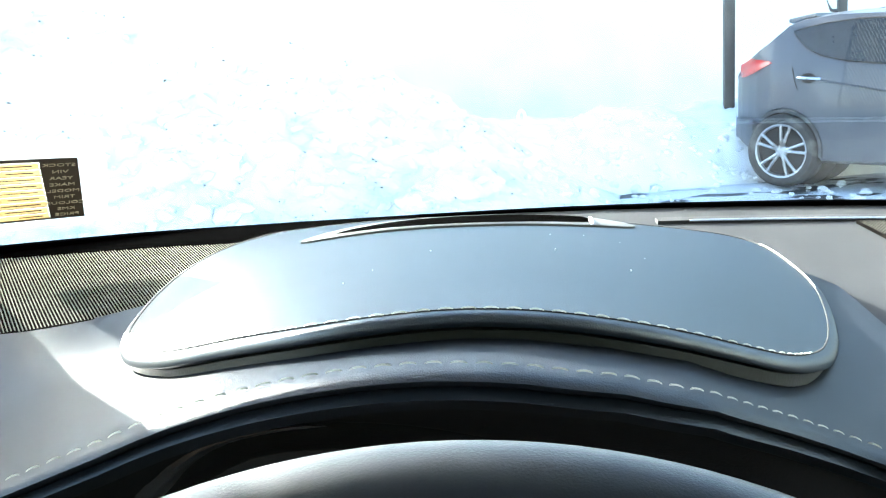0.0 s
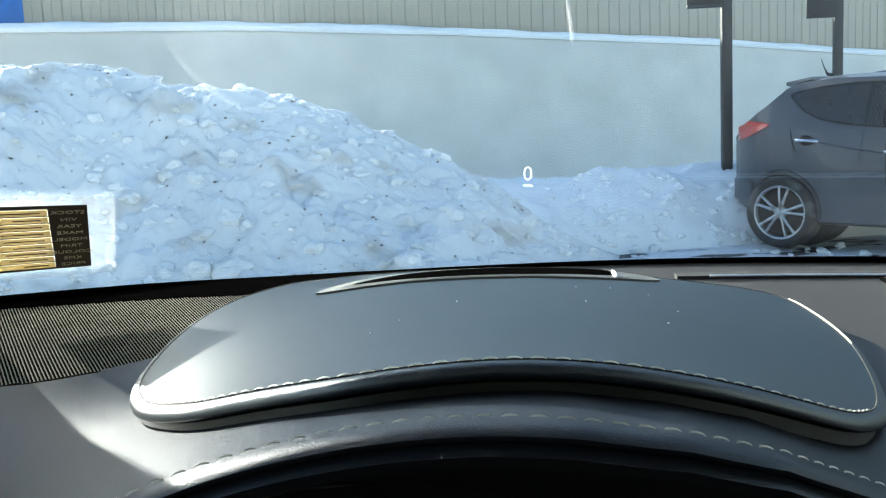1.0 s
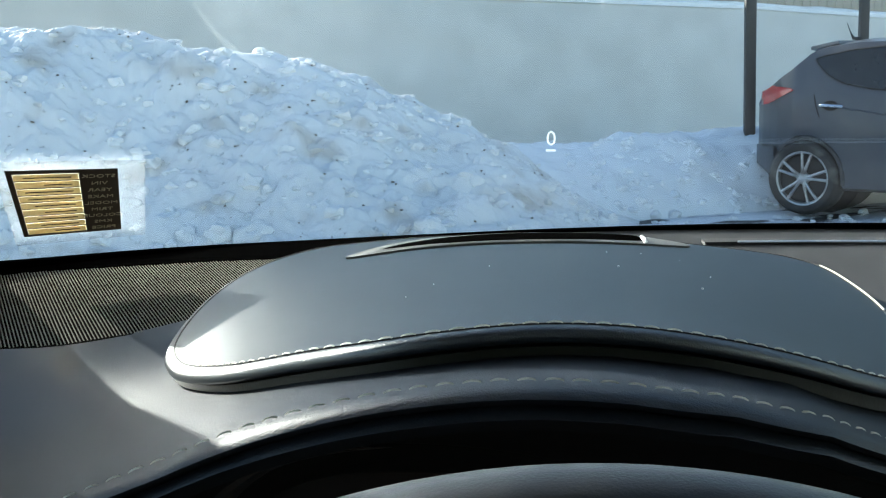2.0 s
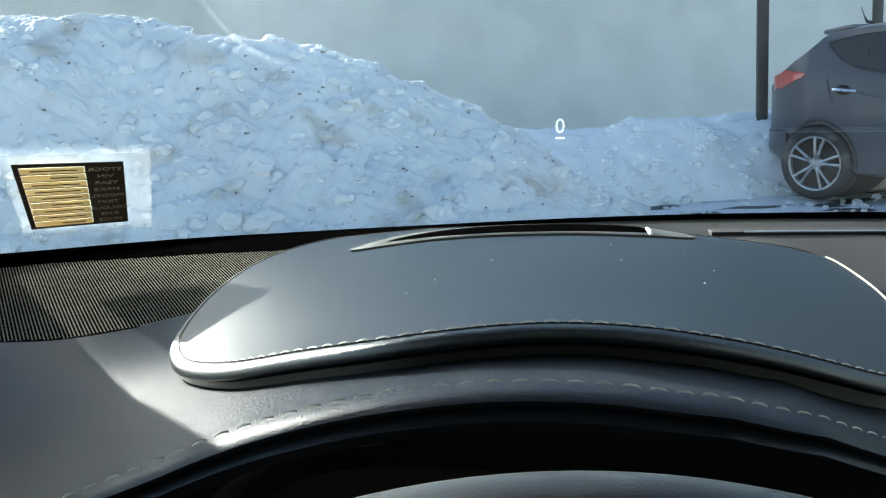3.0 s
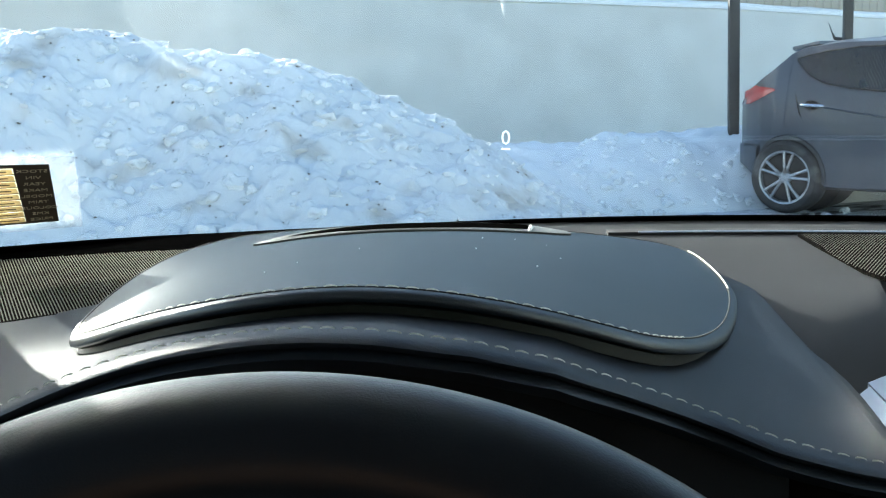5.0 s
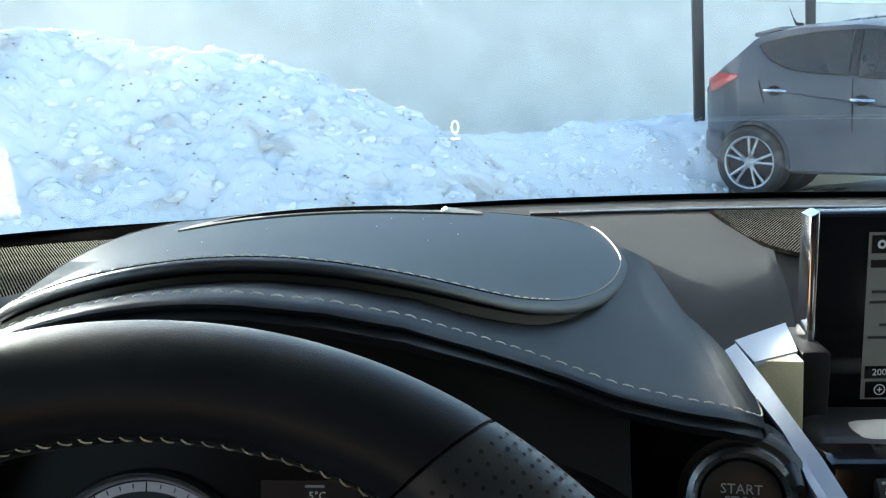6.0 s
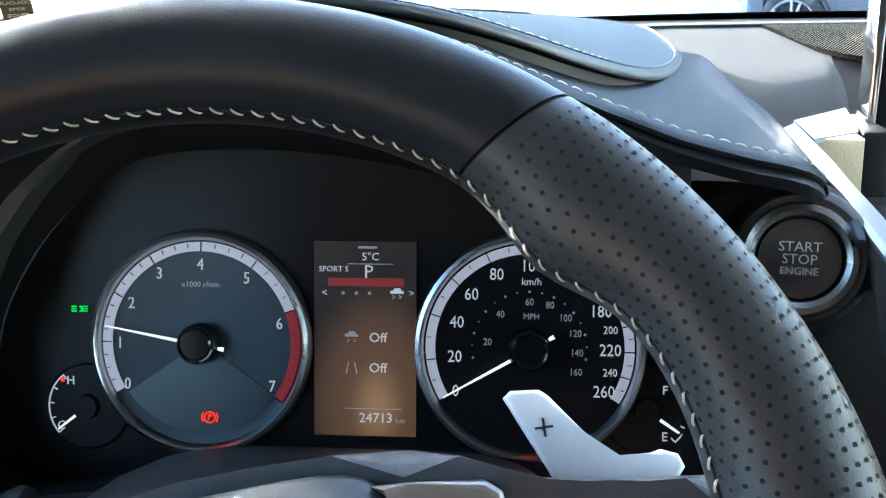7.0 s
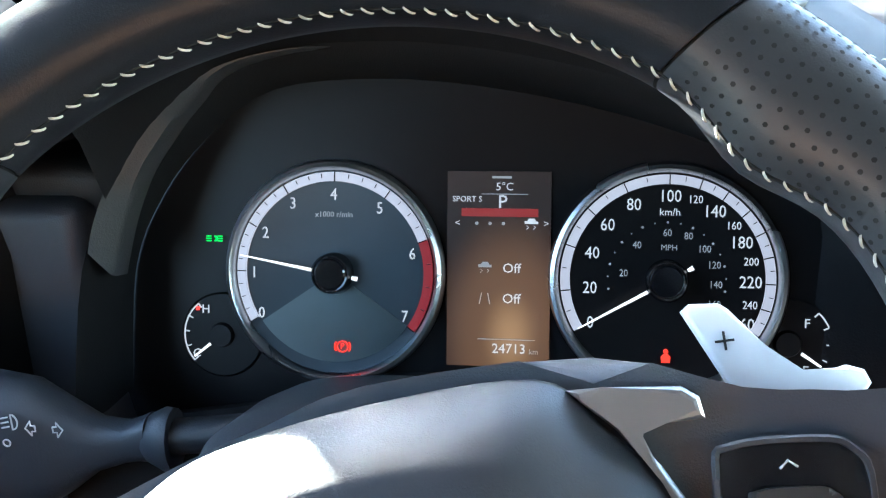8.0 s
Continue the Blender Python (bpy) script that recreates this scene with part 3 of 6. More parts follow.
def clods(spots, squash=0.75, sub=2):
    """Broken angular lumps of snow at (x, y, z, radius)."""
    verts, faces, pick = [], [], random.Random(len(spots))
    for x, y, z, r in spots:
        pts, tris = BALLS[3 if r > 0.06 and sub > 1 else sub]
        turn = np.array(Euler([pick.uniform(0, 6.28) for _ in range(3)]).to_matrix())
        size = np.array((1, pick.uniform(0.65, 1.1), squash * pick.uniform(0.8, 1.15)))
        base, seed = len(verts), pick.uniform(0, 90)
        for p in pts @ turn:
            q = Vector(p)
            k = 1 + 0.55 * noise.noise(q * 1.2 + Vector((seed, 0, 0))) + 0.25 * noise.noise(q * 3.1 + Vector((0, seed, 0)))
            k -= 0.22 * max(0.0, noise.noise(q * 2.0 + Vector((0, 0, seed))))
            verts.append((x + r * k * p[0] * size[0], y + r * k * p[1] * size[1], z + r * k * p[2] * size[2]))
        faces += [[base + i for i in t] for t in tris]
    me = bpy.data.meshes.new("scratch")
    me.from_pydata(verts, [], faces)
    bm = bmesh.new()
    bm.from_mesh(me)
    bpy.data.meshes.remove(me)
    return bm


rng = random.Random(4)
spots = []
while len(spots) < 1100:
    x, y = rng.uniform(-6.5, 0.9), rng.uniform(5.9, 8.5)
    h = pile_height(x, y)
    if h > 0.04:
        low = 1.0 - min(1.0, h / 1.6)  # the larger blocks have rolled to the foot
        r = rng.choice((0.015, 0.02, 0.02, 0.03, 0.03, 0.045, 0.06, 0.085)) * rng.uniform(0.7, 1.2) * (0.75 + 0.45 * low)
        spots.append((x + 3, y - 8.3, h - r * 0.25, r))
for k in range(220):
    x = rng.uniform(-6.2, 0.5)
    y = 8.3 + 0.25 * noise.noise(Vector((x * 0.6, 3.1, 0))) + rng.gauss(-0.06, 0.1)
    r = rng.choice((0.015, 0.02, 0.025, 0.035)) * rng.uniform(0.7, 1.2)
    spots.append((x + 3, y - 8.3, pile_height(x, y) - r * 0.3, r))
part("snow_rubble", clods(spots), M["snow"], pile, kind="stuff")
grit = []
while len(grit) < 900:
    x, y = rng.uniform(-6.5, 0.8), rng.uniform(5.9, 8.3)
    h = pile_height(x, y)
    if h > 0.05:
        grit.append((x + 3, y - 8.3, h + 0.004, rng.choice((0.004, 0.005, 0.006, 0.007, 0.011)) * rng.uniform(0.8, 1.3)))
part("grit", clods(grit, sub=1), M["dirt"], pile, "dark gravel specks", kind="stuff")


def bank_height(x, y):
    along = interp(x, [(-3, 0.55), (-0.4, 0.6), (0.6, 0.62), (2.4, 0.66), (5, 0.6), (12, 0.5)])
    mid = 10.4 + 0.28 * x
    side = (mid - y) / 1.35 if y < mid else (y - mid) / 2.5
    if side >= 1:
        return -0.05
    h = along * (1 - side**2) ** 0.8
    h += 0.16 * math.exp(-((x - 0.83) / 0.22) ** 2 - ((y - 10.35) / 0.25) ** 2) + 0.08 * math.exp(-((x - 1.35) / 0.18) ** 2 - ((y - 10.4) / 0.2) ** 2)
    return max(-0.05, h + min(1, h / 0.25) * (0.07 * fbm(x * 2.1, y * 2.1, 9) + 0.045 * fbm(x * 7, y * 7, 4, 4)))


low_bank = thing("snow_ridge", pose(1.5, 10.6, 0), "low ridge of fresh snow along the foot of the wall", "snow bank")
part("snow_mass", slab(lambda x, y: (x - 1.5, y - 10.6, bank_height(x, y)), steps(-2.5, 10, 230), steps(8.3, 15.5, 120), 0.3), M["clean_snow"], low_bank)
spots = []
while len(spots) < 170:
    x, y = rng.uniform(0.2, 2.9), rng.uniform(8.9, 10.3)
    h = bank_height(x, y)
    if h > 0:
        r = rng.uniform(0.02, 0.065)
        spots.append((x - 1.5, y - 10.6, h - 0.3 * r, r))
part("snow_rubble", clods(spots), M["clean_snow"], low_bank, kind="stuff")

lumps = []
while len(lumps) < 160:
    x, y = rng.uniform(-0.6, 3.2), rng.uniform(7.2, 9.3)
    if pile_height(x, y) < 0.02 and bank_height(x, y) < 0.05:
        r = rng.choice((0.015, 0.02, 0.03, 0.05))
        lumps.append((x - 1.5, y - 8.4, ground_height(x, y) + r * 0.2, r))
lone("snow_lumps", clods(lumps, 0.6), M["snow"], pose(1.5, 8.4, 0), "scattered broken lumps of snow on the icy lot", "snow lumps", kind="stuff")

WALL_A, WALL_B = Vector((-11.25, 10.8, 0)), Vector((32.5, 42.13, 0))
WALL_DIR = (WALL_B - WALL_A).normalized()
WALL_BACK = Vector((-WALL_DIR.y, WALL_DIR.x, 0))
WALL_LEN = (WALL_B - WALL_A).length
WALL_TOP = [(-17, 2.66), (-7.2, 2.73), (-4.4, 2.77), (-1.2, 2.7), (4.4, 2.49), (8.5, 2.24), (32, 1.7)]


def wall_top(s):
    return interp((WALL_A + WALL_DIR * s).x, WALL_TOP)


WALL_M = Matrix.Translation(WALL_A) @ Matrix(((WALL_DIR.x, WALL_BACK.x, 0, 0), (WALL_DIR.y, WALL_BACK.y, 0, 0), (0, 0, 1, 0), (0, 0, 0, 1)))
bays = steps(0, WALL_LEN, 90)
wall = thing("wall_north", WALL_M, "weathered concrete retaining wall with a cap of snow", "retaining wall", kind="structure")
part("wall_face", loft([[(s, 0, -0.2), (s, 0, wall_top(s) - 0.05), (s, 0.02, wall_top(s)), (s, 0.3, wall_top(s)), (s, 0.3, -0.2)] for s in bays], True, True), M["concrete"], wall, smooth=False)
part("snow_cap", loft([[(s, -0.03, wall_top(s) - 0.004), (s, -0.05, wall_top(s) + 0.06), (s, 0.0, wall_top(s) + 0.12 + 0.02 * fbm(s * 0.7, 1)), (s, 0.15, wall_top(s) + 0.15 + 0.03 * fbm(s * 0.7, 2)), (s, 0.33, wall_top(s) + 0.1), (s, 0.34, wall_top(s) - 0.004)] for s in steps(0, WALL_LEN, 300)], True, True), M["clean_snow"], wall, "ledge of settled snow")

building = thing("industrial_building", WALL_M @ pose(0, 0.7, 0), "shed clad in ribbed beige metal siding", "building")
COLUMN_AT = (Vector((-6.94, 13.89, 0)) - WALL_A).dot(WALL_DIR)
rib, line_ = 0.28, []
s = COLUMN_AT + 0.2
while s < WALL_LEN:
    line_ += [(s, 0.0), (s + 0.11, 0.0), (s + 0.13, 0.02), (s + 0.26, 0.02)]
    s += rib
# Unseen roof steps up here to shade the parked car, not the snow crest.
LOW_END = COLUMN_AT + 1.25
part("siding", loft([[(a, b, z if z < 2 or a > LOW_END else 3.35) for a, b in line_] for z in (1.2, 4.8)], closed_ring=False), M["siding"], building, smooth=False)
part("back_wall", joined(box((WALL_LEN - LOW_END, 0.2, 4.75), ((WALL_LEN + LOW_END) / 2, 0.3, 2.375)), box((LOW_END - COLUMN_AT, 0.2, 3.3), ((LOW_END + COLUMN_AT) / 2, 0.3, 1.65))), M["siding"], building, smooth=False)
part("roof_edge", box((WALL_LEN - LOW_END, 0.5, 0.12), ((WALL_LEN + LOW_END) / 2, 0.1, 4.86), 0.02), M["post"], building)
part("roof_edge", box((LOW_END - COLUMN_AT, 0.4, 0.06), ((LOW_END + COLUMN_AT) / 2, 0.1, 3.38), 0.02), M["post"], building)
part("column", box((0.36, 0.2, 3.3), (COLUMN_AT, -0.06, 1.65), 0.01), M["blue"], building, "blue painted column")
part("end_panel", box((0.8, 0.12, 3.3), (COLUMN_AT - 0.6, 0.05, 1.65), 0.01), M["tanwall"], building, "tan wall panel")


def sign_post(x, y, width, height, board_z, board_w):
    post = thing("sign_post", pose(x, y, 0), "dark square metal post with a grey sign board, standing in snow", "sign post", group="posts along the wall")
    part("post", box((width, width, height), (0, 0, height / 2), 0.006), M["post"], post)
    board = part("board", box((board_w, 0.03, 0.9), (-width / 2 - board_w / 2 + 0.01, -width / 2 + 0.01, board_z + 0.45), 0.008), M["post"], post, "grey sign board")
    part("frame_bar", box((board_w, 0.05, 0.035), (-width / 2 - board_w / 2 + 0.01, -width / 2 + 0.01, board_z - 0.0175), 0.006), M["post"], board)
    return post


sign_post(2.14, 10.72, 0.105, 4.2, 2.33, 0.36)
sign_post(4.05, 13.3, 0.105, 4.4, 2.36, 0.36)


# ---- the parked car outside ----
def parked_car():
    car = thing("parked_car", pose(2.31, 9.2, 0.0, 0, 0, -40) @ pose(0, 0.87, 0), "grey compact sport utility car, red tail lamps, flanks with mud and painted snow reflections", "car")
    base_ = 2.64
    wide = [(-0.74, 0.3), (-0.68, 0.42), (-0.56, 0.57), (-0.43, 0.69), (-0.3, 0.79), (-0.13, 0.865), (0.1, 0.895), (0.4, 0.905), (1.3, 0.905), (2.64, 0.89), (3.1, 0.82), (3.4, 0.66), (3.52, 0.45)]
    belt = [(-0.74, 0.95), (-0.5, 1.08), (-0.2, 1.13), (0.07, 1.14), (0.33, 1.12), (0.55, 1.1), (0.85, 1.07), (1.12, 1.03), (2.0, 0.97), (2.4, 0.95), (3.1, 0.86), (3.52, 0.72)]
    roof = [(-0.74, 0.97), (-0.52, 1.1), (-0.36, 1.2), (-0.18, 1.31), (-0.06, 1.41), (-0.02, 1.45), (0.1, 1.5), (0.4, 1.535), (0.9, 1.53), (1.3, 1.47), (1.7, 1.27), (2.15, 1.0), (2.45, 0.96), (3.1, 0.88), (3.52, 0.74)]
    radius_arch = 0.35

    def low(x):
        z = interp(x, [(-0.74, 0.46), (-0.5, 0.36), (-0.3, 0.28), (0, 0.25), (2.9, 0.25), (3.3, 0.28), (3.52, 0.42)])
        for c in (0.0, base_):
            if abs(x - c) < radius_arch:
                z = max(z, 0.35 + math.sqrt(radius_arch**2 - (x - c) ** 2))
        return z

    rings, glass_rings = [], []
    for x in steps(-0.74, 3.52, 160):
        w, zb, zr, zl = interp(x, wide), interp(x, belt), interp(x, roof), low(x)
        zr = max(zr, zb + 0.004)
        t = min(1.0, (zr - zb) / 0.5)
        top_w = w * (1 - 0.24 * t)
        mid = zl + (zb - zl) * 0.5
        half = [(0.0, zl), (w * 0.93, zl), (w * 0.99, zl + 0.03), (w, mid), (w * 0.99, zb - 0.06), (w * 0.965, zb), ((w * 0.965 + top_w) / 2 + 0.012, (zb + zr) / 2), (top_w, zr - 0.03 * t), (top_w * 0.8, zr), (0.0, zr + 0.02 * t)]
        ring = [(x, -a, b) for a, b in half] + [(x, a, b) for a, b in half[::-1][1:-1]]
        rings.append(ring)
    body = part("body", loft(rings, True, True), M["paint"], car)

    def flank(x, z, out=0.004):
        """A point on the right flank of the upper body."""
        w, zb, zr = interp(x, wide), interp(x, belt), interp(x, roof)
        t = min(1.0, max(zr - zb, 0.004) / 0.5)
        top_w = w * (1 - 0.24 * t)
        pts = [(low(x), w * 0.93), (low(x) + (zb - low(x)) * 0.5, w), (zb - 0.06, w * 0.99), (zb, w * 0.965), ((zb + zr) / 2, (w * 0.965 + top_w) / 2 + 0.012), (zr - 0.03 * t, top_w)]
        return (x, -interp(z, pts) - out, z)

    def patch(outline, mat_, name, parent, out=0.004, label=""):
        """A thin shaped piece lying on the flank."""
        bm = bmesh.new()
        pts = curve_through(outline, 4, True) if len(outline) > 4 else [Vector(p) for p in outline]
        verts = [bm.verts.new(flank(p[0], p[1], out)) for p in pts]
        face = bm.faces.new(verts)
        made = bmesh.ops.extrude_face_region(bm, geom=[face])
        bmesh.ops.translate(bm, vec=(0, 0.03, 0), verts=[v for v in made["geom"] if isinstance(v, bmesh.types.BMVert)])
        bmesh.ops.triangulate(bm, faces=bm.faces)
        return part(name, bm, mat_, parent, label, smooth=False)

    def glazing(x0, x1, lower, upper):
        pane_ = part("window", slab(lambda x, f: Vector(flank(x, interp(x, lower) + (interp(x, upper) - interp(x, lower)) * f, 0.007)), steps(x0, x1, 24), steps(0, 1, 8), 0.01, (0, 1, 0)), M["car_glass"], car, "dark tinted side window")
        edge = [flank(x, interp(x, lower), 0.004) for x in steps(x0, x1, 24)] + [flank(x, interp(x, upper), 0.004) for x in steps(x1, x0, 24)]
        part("seal", tube(edge + edge[:1], 0.008, 5), M["dark_gap"], pane_, "black window seal")

    LOWER = [(0.05, 1.375), (0.068, 1.35), (0.189, 1.237), (0.326, 1.171), (0.548, 1.124), (0.846, 1.093), (1.122, 1.055), (1.7, 1.01)]
    UPPER = [(0.05, 1.387), (0.155, 1.414), (0.337, 1.446), (0.6, 1.466), (0.936, 1.461), (1.09, 1.444), (1.35, 1.38), (1.7, 1.1)]
    glazing(0.05, 0.87, LOWER, UPPER)
    glazing(0.95, 1.68, LOWER, UPPER)
    part("window_pillar", slab(lambda x, f: Vector(flank(x - 0.05 * f, interp(x, LOWER) + (interp(x, UPPER) - interp(x, LOWER)) * f, 0.009)), steps(0.31, 0.345, 2), steps(0, 1, 8), 0.006, (0, 1, 0)), M["gloss"], car)
    part("window_pillar", slab(lambda x, f: Vector(flank(x, interp(x, LOWER) + (interp(x, UPPER) - interp(x, LOWER)) * f, 0.008)), steps(0.878, 0.942, 3), steps(0, 1, 8), 0.006, (0, 1, 0)), M["gloss"], car)
    part("tail_lamp", slab(lambda x, f: Vector(flank(x, interp(x, [(-0.6, 0.985), (-0.47, 0.995), (-0.335, 1.035), (-0.14, 1.115)]) + f * interp(x, [(-0.6, 0.115), (-0.4, 0.15), (-0.17, 0.038), (-0.14, 0.01)]), 0.012)), steps(-0.6, -0.14, 16), steps(0, 1, 5), 0.02, (0.3, 0.9, 0)), M["lamp_red"], car, "red wrapped tail lamp")
    for x0, z0 in ((0.236, 0.985), (0.995, 0.882)):
        y0 = flank(x0, z0)[1]
        part("handle_recess", lathe([(0.0, 0.0), (0.05, 0.0), (0.06, 0.006), (0.055, 0.012)], 20), M["dark_gap"], car, "dark hollow behind the handle", pose(x0, y0 - 0.004, z0, 90, 0, 0) @ Matrix.Diagonal((1.1, 0.75, 1, 1)))
        part("handle", tube(curve_through([(x0 - 0.1, y0, z0 + 0.004), (x0 - 0.05, y0 - 0.03, z0 + 0.004), (x0 + 0.05, y0 - 0.032, z0 - 0.002), (x0 + 0.1, y0, z0 - 0.006)], 4), 0.016, 8), M["chrome"], car, "chrome door handle")
    for c0 in ([(0.24, 0.65), (0.18, 0.78), (0.115, 0.94), (0.08, 1.08)], [(0.91, 0.3), (0.915, 0.7), (0.91, 1.06)]):
        part("door_gap", tube([flank(p[0], p[1], 0.0) for p in curve_through([(a, b, 0) for a, b in c0], 6)], 0.006, 5), M["dark_gap"], car)
    part("side_crease", tube([flank(x, 0.965 - 0.165 * (x - 0.32), -0.003) for x in steps(0.33, 2.0, 20)], 0.011, 6), M["paint"], car)
    # The highlight along the sill is drawn as a pale metal bar.
    part("sill_moulding", tube([flank(x, 0.588 - 0.13 * x, 0.0) for x in steps(0.39, 2.2, 20)], 0.016, 6), M["alloy"], car, "side moulding with its highlight put in as pale metal")
    part("sill_cladding", loft([[flank(x, 0.26, 0.006), flank(x, 0.4, 0.01), flank(x, 0.43, 0.0)] for x in steps(0.42, 2.2, 24)], False), M["cladding"], car)
    for c in (0.0, base_):
        arch = []
        for a in steps(-8, 188, 28):
            row = []
            for r, o in ((0.335, -0.02), (0.338, 0.010), (0.366, 0.012), (0.374, -0.004)):
                x, z = c + r * math.cos(radians(a)), 0.35 + r * math.sin(radians(a))
                row.append((x, -interp(x, wide) * 0.995 - o, z))
            arch.append(row)
        part("wheel_arch", loft(arch, False), M["cladding"], car, "black wheel arch moulding")
        part("wheel_well", lathe([(0.0, 0.0), (0.36, 0.0), (0.36, 0.35), (0.0, 0.35)], 32), M["dark_gap"], car, m=pose(c, -0.5, 0.35, -90, 0, 0))
    part("spoiler", prism([(-0.06, -0.66), (0.2, -0.68), (0.2, 0.68), (-0.06, 0.66), (-0.14, 0.4), (-0.14, -0.4)], 0.0, 0.03, 0.012), M["paint"], car, m=pose(0, 0, 1.475, 0, -9, 0))
    part("rear_bumper", loft([[(x - 0.012, -interp(x, wide) - 0.014, z) for z in (0.31 + max(0, -0.3 - x) * 0.4, 0.42, 0.56, 0.61)] for x in steps(-0.72, -0.33, 14)], False), M["paint"], car)
    part("antenna", tube([(0.1, 0.0, 1.545), (0.03, 0.0, 1.56), (0.0, 0.0, 1.62), (-0.03, 0.0, 1.7)], [0.02, 0.016, 0.006, 0.004], 6), M["under"], car, "short roof antenna")
    part("roof_rail", tube(curve_through([(0.15, 0.6, 1.53), (0.3, 0.62, 1.565), (0.7, 0.63, 1.58), (1.1, 0.62, 1.55)], 5), 0.012, 6), M["satin"], car)

    def wheel(x, y):
        w = part("wheel", lathe([(0.0, 0.06), (0.2, 0.06), (0.235, 0.09), (0.235, 0.0), (0.235, -0.12), (0.0, -0.12)], 40), M["dark_gap"], car, "alloy wheel with paired spokes", m=pose(x, y, 0.35, 90, 0, 0))
        turn = pose(x, y, 0.35, 90, 0, 0)
        part("tyre", lathe([(0.235, 0.1), (0.26, 0.115), (0.295, 0.112), (0.318, 0.09), (0.328, 0.05), (0.328, -0.08), (0.318, -0.11), (0.235, -0.11)], 48, True), M["tyre"], w, m=turn)
        part("rim", lathe([(0.215, 0.07), (0.225, 0.1), (0.24, 0.105), (0.245, 0.1), (0.245, 0.04), (0.215, 0.04)], 48, True), M["alloy"], w, m=turn)
        part("hub_cap", lathe([(0.0, 0.1), (0.03, 0.1), (0.055, 0.085), (0.06, 0.05)], 24), M["alloy"], w, m=turn)
        for k in range(5):
            for off in (-11, 11):
                a = radians(72 * k + off + 8)
                a2 = radians(72 * k + off * 0.6 + 8)
                p0, p1 = (0.04 * math.cos(a2), 0.04 * math.sin(a2), 0.085), (0.225 * math.cos(a), 0.225 * math.sin(a), 0.09)
                part("spoke", tube([p0, Vector(p0).lerp(Vector(p1), 0.5) + Vector((0, 0, 0.008)), p1], [0.017, 0.013, 0.015], 6), M["alloy"], w, m=turn)
        return w

    for x in (0.0, base_):
        wheel(x, -0.82)
        wheel(x, 0.7)
    return car


parked_car()


# ---- the cabin: windscreen, pillars, roof and lining (car frame) ----
def screen_base(x):
    """Plan line of the windscreen's foot."""
    return 1.195 - 0.35 * (x - 0.4) ** 2


RAKE = math.tan(radians(30))
LEFT, RIGHT = -0.49, 1.30


def on_screen(x, up, out=0.0):
    """A point of the glass: up is the height over its foot."""
    return Vector((x, screen_base(x) - up / RAKE + out * 0.5, 1.125 + up + out * 0.87))


def in_car(base):
    """The frame of a thing in the car at base, and the matrix that lays car coordinates into it."""
    return CAR @ pose(*base), pose(*[-v for v in base])


screen_m, screen_in = in_car((0.4, 1.15, 1.12))
window = thing("window_1", screen_m, "clear raked car windscreen with a black border", "windscreen", kind="structure")
xs = steps(LEFT, RIGHT, 40)
pane = part("pane", slab(lambda x, u: on_screen(x, u), xs, steps(0.0, 0.41, 8), 0.004, (0, -0.5, -0.87)), M["pane"], window, m=screen_in)
pane.visible_shadow = False
part("border", slab(lambda x, k: on_screen(x, -0.02 + (0.02 + interp(x, [(-0.46, 0.0105), (-0.395, 0.0117), (-0.336, 0.0128), (-0.2, 0.0108), (0.1, 0.0147), (0.3, 0.016)])) * k, 0.003) + Vector((0, -0.004, -0.008)), xs, (0, 0.5, 1), 0.002, (0, -0.5, -0.87)), M["frit"], window, "black printed glass border", m=screen_in)

roof_m, roof_in = in_car((0.4, -0.6, 1.53))
lone("ceiling", slab(lambda x, y: (x - 0.4, y + 0.6, 0.02 - 0.03 * ((x - 0.4) / 1.0) ** 2), steps(LEFT - 0.06, RIGHT + 0.06, 12), steps(-2.0, 0.47, 14), -0.05), M["lining"], roof_m, "pale cloth roof lining", "ceiling", kind="structure")


shell_m, shell_in = in_car((0.4, -0.7, 0.3))
shell = thing("wall_cabin", shell_m, "lining of the car cabin with pillars and doors", "car cabin", kind="structure")
for x in (-0.52, 1.33):
    side_view = [(1.02, 1.04), (0.908, 1.15), (0.876, 1.187), (0.858, 1.207), (0.806, 1.266), (0.77, 1.306), (0.56, 1.53), (0.56, 1.58), (0.43, 1.58), (0.47, 1.53), (0.655, 1.345), (0.713, 1.281), (0.778, 1.208), (0.822, 1.155), (0.9, 1.04)]
    part("pillar", prism(side_view, -0.025, 0.025, 0.01, 3), M["lining"], shell, m=shell_in @ Matrix.Translation((x, 0, 0)) @ Matrix(((0, 0, 1, 0), (1, 0, 0, 0), (0, 1, 0, 0), (0, 0, 0, 1))))
for x in (-0.55, 1.36):
    part("door_panel", box((0.06, 3.2, 0.925), (x, -0.75, 0.652), 0.02), M["dash"], shell, m=shell_in)
    part("rear_pillar", box((0.06, 1.3, 0.55), (x, -1.3, 1.3), 0.02), M["lining"], shell, m=shell_in)
part("rear_panel", box((1.98, 0.06, 1.4), (0.4, -2.0, 0.9), 0.02), M["lining"], shell, m=shell_in)
part("floor_pan", box((1.98, 3.6, 0.06), (0.4, -0.4, 0.28), 0.01), M["under"], shell, m=shell_in)
part("bulkhead", box((1.98, 0.06, 0.7), (0.4, 1.32, 0.65), 0.01), M["under"], shell, m=shell_in)
# Unseen seat, added and sized to give warm reflections in display and trim.
part("seat_back", box((0.5, 0.16, 0.7), (0.0, -0.62, 0.78), 0.06, 4), M["tan"], shell, m=shell_in)


# ---- the dashboard ----
def crown(y):
    """How strongly the hood arches across, flatter towards the glass."""
    return max(1.9 - 3.8 * (y - 0.455), 0.35)


